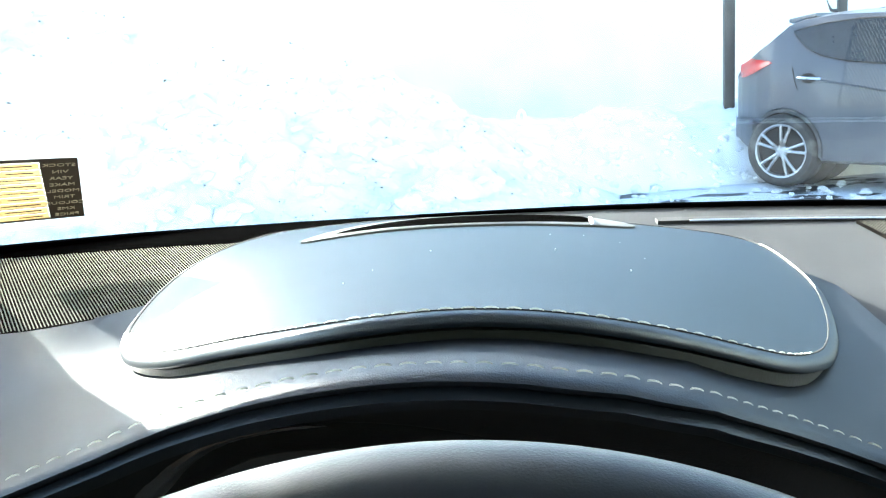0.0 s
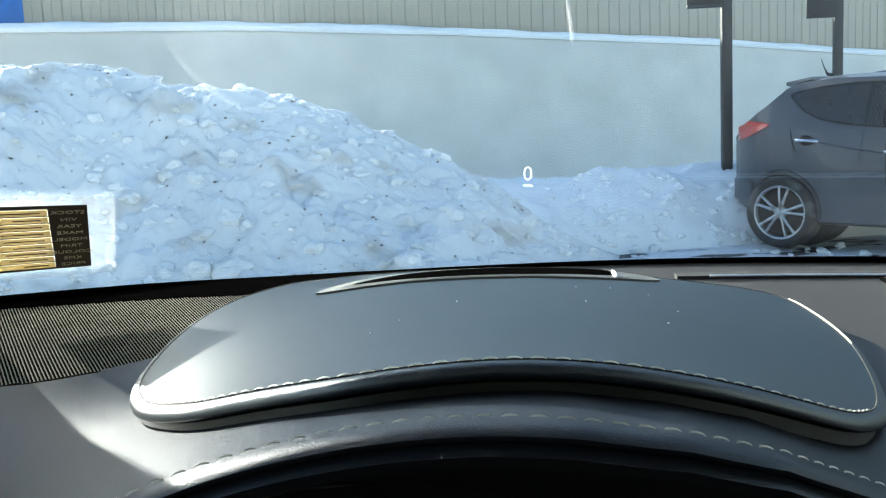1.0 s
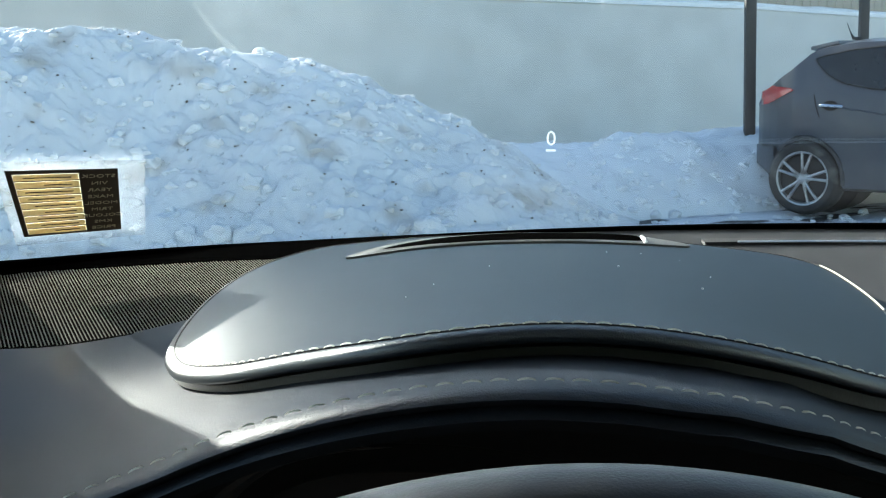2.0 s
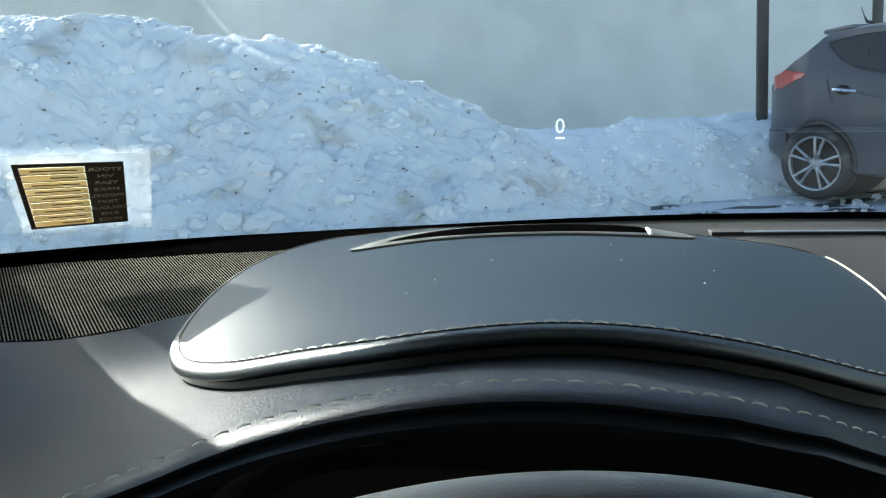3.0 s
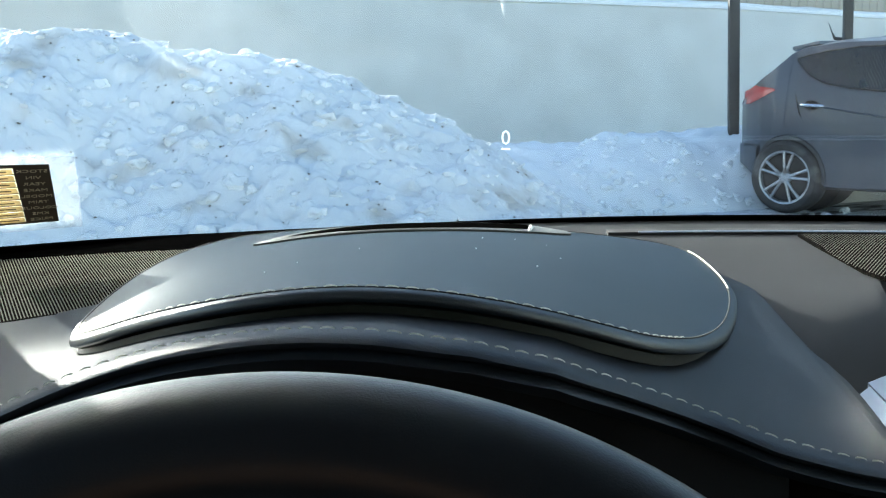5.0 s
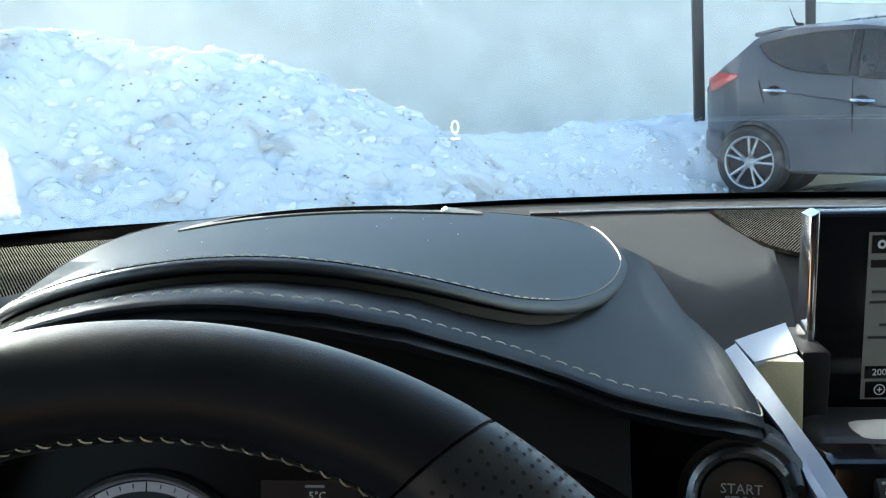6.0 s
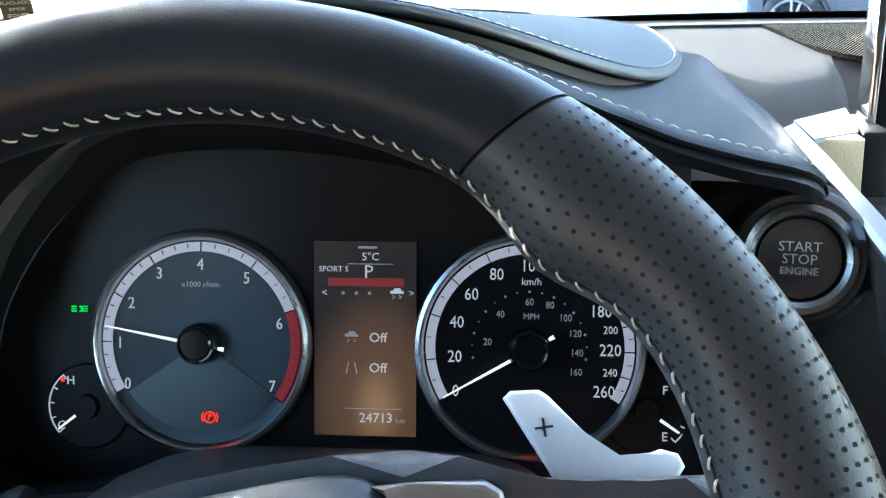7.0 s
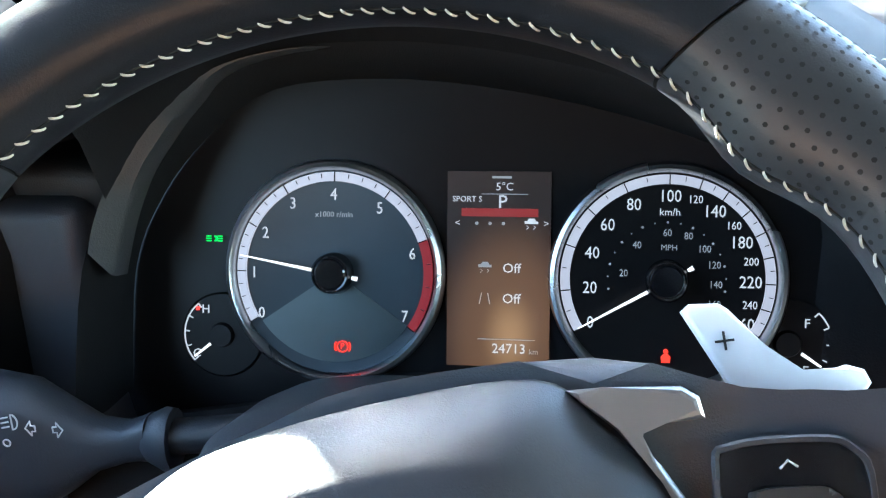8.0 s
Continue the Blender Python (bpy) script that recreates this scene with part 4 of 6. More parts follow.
def pad_top(x, y):
    """The raised pad: an arch that falls to both sides and a little towards the glass."""
    return 1.203 - 0.0955 * (y - 0.4546) - crown(y) * (x + 0.02) ** 2


HOOD_FALL = [(0.0, 0.0008), (0.03, 0.0047), (0.06, 0.0122), (0.09, 0.0255), (0.12, 0.0395), (0.15, 0.051), (0.18, 0.0602), (0.2, 0.0655), (0.21, 0.0695), (0.218, 0.0755), (0.226, 0.0845), (0.232, 0.093), (0.24, 0.106)]


def soft_max(a, b, k):
    h = max(k - abs(a - b), 0.0) / k
    return max(a, b) + h * h * k * 0.25


def hood_z(x, y):
    """The hood below the pad; on the left it runs out into the dash top."""
    centre = 1.1925 - 0.0955 * (y - 0.4546)
    if x > 0:
        return centre - interp(x, HOOD_FALL) * max(crown(y), 0.7) / 1.9
    if x > -0.14:
        return centre - crown(y) * (x + 0.02) ** 2
    return soft_max(centre - crown(y) * 0.0144 - 0.43 * (-0.14 - x), dash_z(x, y) + 0.0015, 0.03)


def dash_z(x, y):
    """The flat top of the dashboard, right and left of the raised hood."""
    z = 1.128 - 0.055 * max(0.0, 1.0 - y) - 0.035 * max(0.0, -x - 0.3)
    if x < 0:
        z -= 0.28 * max(0.0, 0.66 - y) ** 1.3
    return z


dash_m, dash_in = in_car((0.4, 0.9, 0.7))
dash = thing("dashboard", dash_m, "dark grey soft dashboard with perforated speaker corners", "dashboard")


def dash_front(x):
    """The near edge of the dash top."""
    return interp(x, [(-0.62, 0.42), (-0.29, 0.44), (-0.26, 0.62), (0.2, 0.66), (0.235, 0.69), (0.322, 0.77), (0.334, 0.845), (0.5, 0.86), (0.9, 0.86), (1.4, 0.82)])


def dash_sheet(x, f):
    a, b = dash_front(x), screen_base(x) + 0.01
    y = a + (b - a) * max(0.0, f)
    drop = 0.0 if f >= 0.12 else 0.03 * ((0.12 - f) / 0.12) ** 2
    if f < 0:
        drop = 0.03 - 0.5 * f
    return Vector((x, y - (0.02 if f < 0 else 0), dash_z(x, y) - drop))


part("top_panel", slab(lambda x, f: dash_sheet(x, f), steps(-0.52, 0.3, 34) + [0.31, 0.321, 0.328, 0.335] + steps(0.36, 1.33, 34), [-0.5, -0.2, -0.05, 0.0, 0.02, 0.045, 0.075, 0.12] + steps(0.2, 1.0, 12), 0.02), M["dash"], dash, m=dash_in)
part("defroster_slot", slab(lambda x, f: Vector((x, screen_base(x) - 0.118 + 0.02 * f, dash_z(x, 1.06) + 0.0035)), steps(0.13, 1.2, 40), (0, 0.5, 1), 0.004), M["visor"], dash, "long black defroster slot", m=dash_in)


def LEFT_NEAR(x):
    return interp(x, [(-0.62, 0.70), (-0.336, 0.718), (-0.317, 0.725), (-0.289, 0.743), (-0.2, 0.83)])


def LEFT_FAR(x):
    return interp(x, [(-0.5, 0.895), (-0.44, 0.918), (-0.29, 0.945), (-0.2, 0.968)])


def RIGHT_NEAR(x):
    return interp(x, [(0.314, 1.0), (0.318, 0.925), (0.33, 0.89), (0.346, 0.857), (0.42, 0.86), (0.9, 0.87)])


def ribs(x0, x1, near, far, angle, pitch, wide, high, lift):
    """Fine parallel ribs laid over a region of the dash top."""
    verts, faces = [], []
    d = Vector((math.cos(radians(angle)), math.sin(radians(angle)), 0))
    s = Vector((-d.y, d.x, 0))
    mid = Vector(((x0 + x1) / 2, (near((x0 + x1) / 2) + far((x0 + x1) / 2)) / 2, 0))
    for k in range(-90, 91):
        run = []
        for i in range(-60, 61):
            p = mid + s * (k * pitch) + d * (i * 0.004)
            if x0 < p.x < x1 and near(p.x) < p.y < far(p.x):
                run.append(p)
        if len(run) < 2:
            continue
        for p in run[:: max(1, len(run) // 14)] + run[-1:]:
            z = dash_z(p.x, p.y) + lift
            verts += [(p.x - s.x * wide / 2, p.y - s.y * wide / 2, z), (p.x, p.y, z + high), (p.x + s.x * wide / 2, p.y + s.y * wide / 2, z)]
            n = len(verts)
            if p is not run[0]:
                faces += [(n - 6, n - 5, n - 2, n - 3), (n - 5, n - 4, n - 1, n - 2)]
    me = bpy.data.meshes.new("scratch")
    me.from_pydata(verts, [], faces)
    bm = bmesh.new()
    bm.from_mesh(me)
    bpy.data.meshes.remove(me)
    bmesh.ops.recalc_face_normals(bm, faces=bm.faces)
    return bm


def left_corner(x, f):
    near, far = LEFT_NEAR(x), LEFT_FAR(x) + 0.002
    y = near + (far - near) * f
    return Vector((x, y, dash_z(x, y) + 0.0015))


grille = part("speaker_grille", slab(left_corner, steps(-0.48, -0.2, 20), steps(0, 1, 12), 0.002), M["mesh"], dash, "black speaker grille with fine pale ribs", m=dash_in)
part("rib", ribs(-0.48, -0.2, LEFT_NEAR, LEFT_FAR, -58, 0.0023, 0.0009, 0.0003, 0.0017), M["rib"], grille, "fine pale ribs", m=dash_in, kind="stuff")
part("screen_gap", slab(lambda x, f: Vector((x, LEFT_FAR(x) + (screen_base(x) - 0.004 - LEFT_FAR(x)) * f, dash_z(x, LEFT_FAR(x) + (screen_base(x) - 0.004 - LEFT_FAR(x)) * f) + 0.0025)), steps(-0.49, -0.1, 24), steps(0, 1, 4), 0.003), M["frit"], dash, "black strip on the dash below the glass", m=dash_in)


def right_corner(x, f):
    near, far = RIGHT_NEAR(x), 1.058
    y = near + (far - near) * f
    return Vector((x, y, dash_z(x, y) + 0.004))


grille = part("speaker_grille", slab(right_corner, steps(0.314, 0.7, 30), steps(0, 1, 12), 0.003), M["mesh"], dash, "black speaker grille with fine pale ribs", m=dash_in)
part("rib", ribs(0.314, 0.56, RIGHT_NEAR, lambda x: 1.057, 62, 0.0026, 0.0008, 0.00025, 0.0042), M["rib"], grille, "fine pale ribs", m=dash_in, kind="stuff")
part("slot_edge", tube([(x, screen_base(x) - 0.121, dash_z(x, 1.06) + 0.004) for x in steps(0.16, 1.2, 30)], 0.0012, 5), M["satin"], dash, "thin bright edge of the defroster slot", m=dash_in)
part("lower_panel", box((1.8, 0.5, 0.62), (0.4, 0.98, 0.72), 0.03), M["under"], dash, m=dash_in)
part("knee_panel", box((0.272, 0.1, 0.27), (-0.366, 0.552, 0.92), 0.012, 3), M["spoke"], dash, "blue-grey lower panel", m=dash_in)
part("edge_band", box((0.3, 0.1, 0.034), (-0.36, 0.57, 1.058), 0.012, 3), M["under"], dash, m=dash_in)

# ---- the hood over the instruments and its raised pad ----
hood_m, hood_in = in_car((0.0, 0.6, 1.1))
hood_in = pose(0.002, 0.002, 0) @ hood_in
hood = thing("instrument_hood", hood_m, "dark stitched leather hood over the instruments", "instrument hood")
HOOD_EDGE = curve_through([(-0.42, 0.395, 0), (-0.34, 0.40, 0), (-0.26, 0.405, 0), (-0.19, 0.408, 0), (-0.15, 0.409, 0), (-0.12, 0.408, 0), (-0.09, 0.405, 0), (-0.06, 0.403, 0), (-0.03, 0.403, 0), (0.0, 0.404, 0), (0.03, 0.410, 0), (0.06, 0.421, 0), (0.09, 0.441, 0), (0.12, 0.456, 0), (0.15, 0.456, 0), (0.18, 0.461, 0), (0.2, 0.4665, 0), (0.2096, 0.4715, 0), (0.218, 0.482, 0), (0.2259, 0.499, 0), (0.232, 0.524, 0), (0.237, 0.556, 0)], 6)


def hood_front(x):
    return interp(x, [(p.x, p.y) for p in HOOD_EDGE])


def hood_sheet(x, f):
    a, b = hood_front(x), 0.88 - 0.2 * max(0.0, x - 0.1) - 0.35 * max(0.0, -x - 0.12)
    if x < -0.2:
        b = min(b, LEFT_NEAR(x) + 0.006)
    if x > 0.2:
        b = interp(x, [(0.2, 0.88), (0.205, 0.84), (0.2087, 0.78), (0.2115, 0.66), (0.2128, 0.634), (0.2205, 0.62), (0.2285, 0.609), (0.2317, 0.606), (0.235, 0.59), (0.238, 0.572)])
    y = a + (b - a) * max(0.0, f)
    z = hood_z(x, y)
    if f < 0:
        k = -f
        return Vector((x, y - 0.004 * math.sin(min(1, k * 2) * math.pi) + 0.016 * max(0, k - 0.5), z - 0.010 * k))
    return Vector((x, y, z))


part("cover", slab(hood_sheet, [p.x for p in HOOD_EDGE], [-1.0, -0.8, -0.6, -0.4, -0.25, -0.12, 0.0, 0.03, 0.07] + steps(0.12, 1.0, 16), 0.006), M["hood"], hood, m=hood_in)
line = [Vector(hood_sheet(p.x, 0.013)) + Vector((0, 0, 0.0006)) for p in HOOD_EDGE[4:]]
part("stitching", stitches(line, [(0, -0.3, 1)] * len(line), 0.0054, 0.0011, 0.0026), M["thread"], hood, "pale contrast stitching", m=hood_in, kind="stuff")

PAD_EDGE = curve_through([(-0.022, 0.447, 0), (0.005, 0.4515, 0), (0.032, 0.457, 0), (0.059, 0.467, 0), (0.086, 0.481, 0), (0.11, 0.503, 0), (0.134, 0.545, 0), (0.153, 0.592, 0), (0.17, 0.646, 0), (0.184, 0.703, 0), (0.1915, 0.752, 0), (0.189, 0.80, 0), (0.178, 0.845, 0), (0.15, 0.868, 0), (0.09, 0.885, 0), (0.0, 0.905, 0), (-0.1, 0.90, 0), (-0.175, 0.875, 0), (-0.214, 0.847, 0), (-0.236, 0.812, 0), (-0.246, 0.765, 0), (-0.245, 0.712, 0), (-0.234, 0.655, 0), (-0.212, 0.60, 0), (-0.184, 0.547, 0), (-0.148, 0.494, 0), (-0.116, 0.4645, 0), (-0.083, 0.4445, 0), (-0.052, 0.4415, 0)], 6, True)
raised = thing("display_hood", hood_m, "raised padded grey leather cover of the head-up display", "display cover")
part("padding", cushion(PAD_EDGE, pad_top, [(0.006, 0.0062), (0.0018, 0.0058), (0.0004, 0.0046), (0.0, 0.0032), (0.0006, 0.0014), (0.0018, 0.0004), (0.0036, 0.0), (0.008, 0.0), (0.016, 0.0)], (-0.03, 0.68)), M["pad"], raised, m=hood_in)
part("lower_edge", cushion(PAD_EDGE, lambda x, y: pad_top(x, y) - 0.006, [(0.012, 0.0085), (0.0055, 0.0078), (0.0042, 0.0064), (0.0045, 0.0015), (0.009, 0.0)], (-0.03, 0.68), 3), M["edge"], raised, "dark olive lower edge", m=hood_in)


def seam_line(outline, inset, lift):
    out, n = [], len(outline)
    for i, p in enumerate(outline):
        t = (outline[(i + 1) % n] - outline[i - 1]).normalized()
        q = p + Vector((-t.y, t.x, 0)) * inset
        out.append(Vector((q.x, q.y, pad_top(q.x, q.y) + lift)))
    return out


seam = seam_line(PAD_EDGE, 0.0055, 0.0003)
front_run = seam[-30:] + seam[:36]
part("stitching", stitches(front_run, [(0, -0.2, 1)] * len(front_run), 0.0056, 0.0011, 0.0026), M["thread"], raised, "pale contrast stitching", m=hood_in, kind="stuff")
groove = [p + Vector((0, 0, -0.0002)) for p in seam]
part("seam", tube(groove + groove[:1], 0.0005, 5), M["hole"], raised, "sewn seam", m=hood_in)
side_run = seam[59:73]
part("bright_piping", tube([p + Vector((0, 0, 0.0006)) for p in side_run], 0.0006, 6), M["thread"], raised, "pale piping", m=hood_in)

# the opening of the head-up projector
slot_pts = curve_through([(-0.132, 0.798, 0), (-0.09, 0.804, 0), (-0.04, 0.813, 0), (0.0, 0.825, 0), (0.046, 0.841, 0), (0.051, 0.868, 0), (0.044, 0.893, 0), (0.0, 0.892, 0), (-0.05, 0.873, 0), (-0.1, 0.84, 0)], 5, True)
surround_pts = curve_through([(-0.156, 0.789, 0), (-0.1, 0.7955, 0), (-0.04, 0.805, 0), (0.0, 0.8175, 0), (0.052, 0.834, 0), (0.083, 0.848, 0), (0.07, 0.882, 0), (0.045, 0.903, 0), (0.0, 0.902, 0), (-0.06, 0.884, 0), (-0.122, 0.845, 0)], 5, True)
opening = thing("display_projector", hood_m, "curved black projector opening with a grey surround", "projector opening")
n_slot = 55
ring_out = [surround_pts[round(i * len(surround_pts) / n_slot) % len(surround_pts)] for i in range(n_slot)]
ring_in = [slot_pts[round(i * len(slot_pts) / n_slot) % len(slot_pts)] for i in range(n_slot)]
rows = [[(p.x, p.y, pad_top(p.x, p.y) - 0.002) for p in ring_out], [(p.x, p.y, pad_top(p.x, p.y) + 0.0014) for p in ring_out], [tuple(p.lerp(q, 0.3).xy) + (pad_top(p.x, p.y) + 0.0022,) for p, q in zip(ring_out, ring_in)], [tuple(p.lerp(q, 0.8).xy) + (pad_top(q.x, q.y) + 0.0024,) for p, q in zip(ring_out, ring_in)], [(q.x, q.y, pad_top(q.x, q.y) + 0.0022) for q in ring_in], [(q.x, q.y, pad_top(q.x, q.y) + 0.0002) for q in ring_in]]
part("surround", loft(rows), M["lip"], opening, m=hood_in)
# No recess is cut: its shade is a black sheet over the pad.
part("mouth", cushion(slot_pts, lambda x, y: pad_top(x, y) + 0.0028, [(-0.0005, 0.003), (-0.0005, 0.0004), (0.001, 0.0)], (-0.03, 0.845), 3), M["frit"], opening, "flat black sheet standing in for the shaded recess", m=hood_in)
# The cap's glint is put in as a pale matt colour.
part("end_cap", cushion(curve_through([(0.049, 0.838, 0), (0.0525, 0.840, 0), (0.0535, 0.868, 0), (0.050, 0.872, 0)], 4, True), lambda x, y: pad_top(x, y) + 0.0042, [(0.0, 0.006), (0.0, 0.002), (0.0015, 0.0)], (0.0505, 0.855), 3), M["print"], opening, "end cap with its metal glint painted white", m=hood_in)

rng = random.Random(11)
bm = bmesh.new()
for k in range(9):
    x, y = rng.uniform(-0.1, 0.16), rng.uniform(0.5, 0.8)
    bmesh.ops.create_icosphere(bm, subdivisions=1, radius=rng.choice((0.0003, 0.0004, 0.0004, 0.0006)), matrix=pose(x, y, pad_top(x, y) + 0.0002))
part("lint", bm, M["print"], raised, "specks of pale lint", m=hood_in, kind="stuff")


# ---- instruments ----
FACE = CAR @ Matrix.Translation((0, 0.5, 1.02)) @ pose(0, 0, 0, 75, 0, 0)  # local x right, y up, z towards the driver
housing = thing("instrument_housing", FACE, "matt black instrument housing with a deep visor", "instrument housing")
OPEN = curve_through([(-0.203, -0.075, 0.06), (-0.2, 0.0, 0.055), (-0.183, 0.045, 0.05), (-0.157, 0.08, 0.04), (-0.12, 0.108, 0.026), (-0.06, 0.114, 0.03), (0, 0.108, 0.042), (0.06, 0.094, 0.055), (0.11, 0.076, 0.066), (0.15, 0.058, 0.06), (0.185, 0.03, 0.05), (0.205, 0.0, 0.045), (0.21, -0.075, 0.045)], 4)
inner = [Vector((p.x * 1.0, p.y * 0.9, 0.0)) for p in OPEN]
part("visor", loft([[p + Vector((0, 0.004, 0.004)) for p in OPEN], OPEN, [p.lerp(q, 0.5) * 1.0 - Vector((0, 0.002, 0)) for p, q in zip(OPEN, inner)], inner], False), M["visor"], housing)
part("backing", prism([(p.x * 1.02, p.y * 1.02) for p in inner] + [(0.19, -0.09), (-0.2, -0.09)], -0.02, -0.001), M["face"], housing)
to_face = FACE.inverted() @ CAR
under_hood = [p for p in OPEN if -0.19 < p.x < 0.165]
brow = [to_face @ Vector((p.x, hood_front(p.x) + 0.010, hood_z(p.x, hood_front(p.x)) - 0.0135)) for p in under_hood]
part("hood_lining", loft([brow, [b_.lerp(p, 0.5) + Vector((0, 0.006, 0)) for b_, p in zip(brow, under_hood)], [p + Vector((0, 0.004, 0.004)) for p in under_hood]], False), M["visor"], housing, "matt black lining under the hood")
trim_out = curve_through([(-0.1973, 0.0129, 0.058), (-0.1937, 0.0291, 0.058), (-0.1836, 0.0555, 0.056), (-0.1723, 0.0729, 0.054), (-0.1551, 0.0914, 0.05), (-0.1323, 0.1067, 0.042), (-0.1, 0.115, 0.034), (-0.06, 0.1165, 0.026)], 4)
trim_in_ = curve_through([(-0.1894, 0.0016, 0.05), (-0.1831, 0.0287, 0.05), (-0.1746, 0.0511, 0.05), (-0.1648, 0.0674, 0.049), (-0.151, 0.0865, 0.046), (-0.1317, 0.1056, 0.0415), (-0.0998, 0.1146, 0.0338), (-0.06, 0.1164, 0.0259)], 4)
part("side_trim", loft([[p + Vector((-0.003, 0.001, -0.012)), p + Vector((-0.001, 0.0, -0.002)), p, q, q + Vector((0.001, -0.001, -0.004)), q + Vector((0.002, -0.001, -0.014))] for p, q in zip(trim_out, trim_in_)], False), M["trim_grey"], housing, "grey satin edge trim")
part("lower_ledge", loft([[(x, -0.052 - 0.02 * (x / 0.2) ** 2 - 0.012 * (x < -0.1), 0.0), (x, -0.058 - 0.022 * (x / 0.2) ** 2, 0.035), (x, -0.075 - 0.02 * (x / 0.2) ** 2, 0.06), (x, -0.12, 0.06)] for x in steps(-0.21, 0.21, 24)], False), M["visor"], housing)

cluster = thing("instrument_cluster", FACE, "lit car instruments: rev counter, speedometer and centre display", "instrument cluster")


def ray_on(cx, cy, angle, r):
    return (cx + r * math.sin(radians(angle)), cy + r * math.cos(radians(angle)))


def dial(name, cx, angles, minor, label):
    d = part(name, lathe([(0.0, 0.001), (0.049, 0.001), (0.0545, 0.002), (0.056, 0.0005), (0.0, -0.0006)], 64), M["dial"] if name == "rev_counter" else M["face"], cluster, label, pose(cx, 0, 0))
    part("bezel", lathe([(0.0545, 0.001), (0.0552, 0.006), (0.0568, 0.0078), (0.0588, 0.0068), (0.0602, 0.003), (0.0602, 0.0)], 72), M["satin"], d, "satin silver bezel", pose(cx, 0, 0))
    full = []
    for a, b in zip(angles, angles[1:]):
        full += [a + (b - a) * k / minor for k in range(minor)]
    full.append(angles[-1])
    return d, full


def ticks(d, cx, full, minor, r0=0.0485, r1=0.0538):
    for i, a in enumerate(full):
        long_ = i % minor == 0
        bm = box((0.0006 if long_ else 0.0004, (r1 - r0) if long_ else 0.0022, 0.0006))
        x, y = ray_on(cx, 0, a, (r0 + r1) / 2 if long_ else r1 - 0.0011 - 0.0008)
        part("tick", bm, M["face"], d, m=pose(x, y, 0.0038) @ pose(0, 0, 0, 0, 0, -a), smooth=False)


def pointer(d, cx, angle, tip, tail, hub_mat):
    x0, y0 = ray_on(cx, 0, angle, tip)
    x1, y1 = ray_on(cx, 0, angle, 0.011)
    part("needle", tube([(x1, y1, 0.009), (x0, y0, 0.0075)], [0.0009, 0.0004], 6), M["needle"], d, "lit white needle")
    x2, y2 = ray_on(cx, 0, angle + 180, 0.0115)
    x3, y3 = ray_on(cx, 0, angle + 180, tail)
    part("needle_tail", tube([(x2, y2, 0.009), (x3, y3, 0.009)], [0.0009, 0.0012], 6), M["needle"], d)
    part("hub_cap", lathe([(0.0, 0.0125), (0.0075, 0.0125), (0.0085, 0.0115), (0.0095, 0.0118), (0.0105, 0.0105), (0.0108, 0.002)], 40), hub_mat, d, "round black hub cap", pose(cx, 0, 0))


TACH, SPEED = -0.0865, 0.0875
tach_angles = [-121, -90, -60.5, -30.5, 1, 35, 70, 125]
tach, full = dial("rev_counter", TACH, tach_angles, 4, "blue-grey dial with white and red scale")
part("scale_band", arc(TACH, 0, 0.0488, 0.0537, -121, 70, 0.0015, 0.0032, 80), M["band"], tach, "lit white scale band", smooth=False)
part("scale_band", arc(TACH, 0, 0.0488, 0.0537, 70, 125, 0.0015, 0.0032, 30), M["red_band"], tach, "red scale band", smooth=False)
ticks(tach, TACH, full, 4)
for n_, (x, y) in enumerate([(-127, -23), (-131, -1), (-124.5, 20.5), (-109, 36.5), (-86.5, 41.5), (-61.5, 34.5), (-44, 10.5), (-48, -23)]):
    lettering(str(n_), 0.0088, (x / 1000, y / 1000, 0.0022), M["white_ink"], tach, "numeral", narrow=0.86)
lettering("x1000 r/min", 0.0042, (TACH, 0.031, 0.0022), M["dim_ink"], tach, "lettering")
pointer(tach, TACH, -80, 0.051, 0.0145, M["gloss"])
for a0, a1, f_ in ((125, 236, 1),):  # fan-shaped reflection of the brushed dial, painted as a paler field
    part("dial_facet", arc(TACH, 0, 0.012, 0.0486, a0, a1, 0.0011, 0.0016, 40), M["dial_reflection"], tach, smooth=False)

speed_angles = [-121, -97, -71, -48, -24.5, 0.5, 18, 33, 48, 62, 76, 91, 106, 121]
speedo, full = dial("speedometer", SPEED, speed_angles, 2, "black dial with kilometre and mile scales")
part("scale_band", arc(SPEED, 0, 0.0488, 0.0537, -121, 121, 0.0015, 0.0032, 100), M["band"], speedo, "lit white scale band", smooth=False)
ticks(speedo, SPEED, full, 2)
big = {0: (49.5, -23), 20: (49, -5), 40: (50, 13), 60: (57.5, 27.5), 80: (70.5, 38), 100: (88.5, 42.5), 140: (110.5, 35), 180: (124, 19.5), 220: (129, -0.5), 260: (126, -22)}
small = {120: (101, 41), 160: (120, 28), 200: (129, 10), 240: (129, -12)}
for value, (x, y) in big.items():
    lettering(str(value), 0.0088, (x / 1000, y / 1000, 0.0022), M["white_ink"], speedo, "numeral", narrow=0.86)
for value, (x, y) in small.items():
    lettering(str(value), 0.0058, (x / 1000, y / 1000, 0.0022), M["white_ink"], speedo, "numeral", narrow=0.86)
for value, (x, y) in {20: (66, 3), 40: (72.5, 17.5), 60: (87.5, 24), 80: (98, 22.5), 100: (106, 16), 120: (111, 8), 140: (112, -2), 160: (111.5, -12)}.items():
    lettering(str(value), 0.0052, (x / 1000, y / 1000, 0.0022), M["dim_ink"], speedo, "numeral", narrow=0.86)
lettering("km/h", 0.0052, (0.0885, 0.0345, 0.0022), M["white_ink"], speedo)
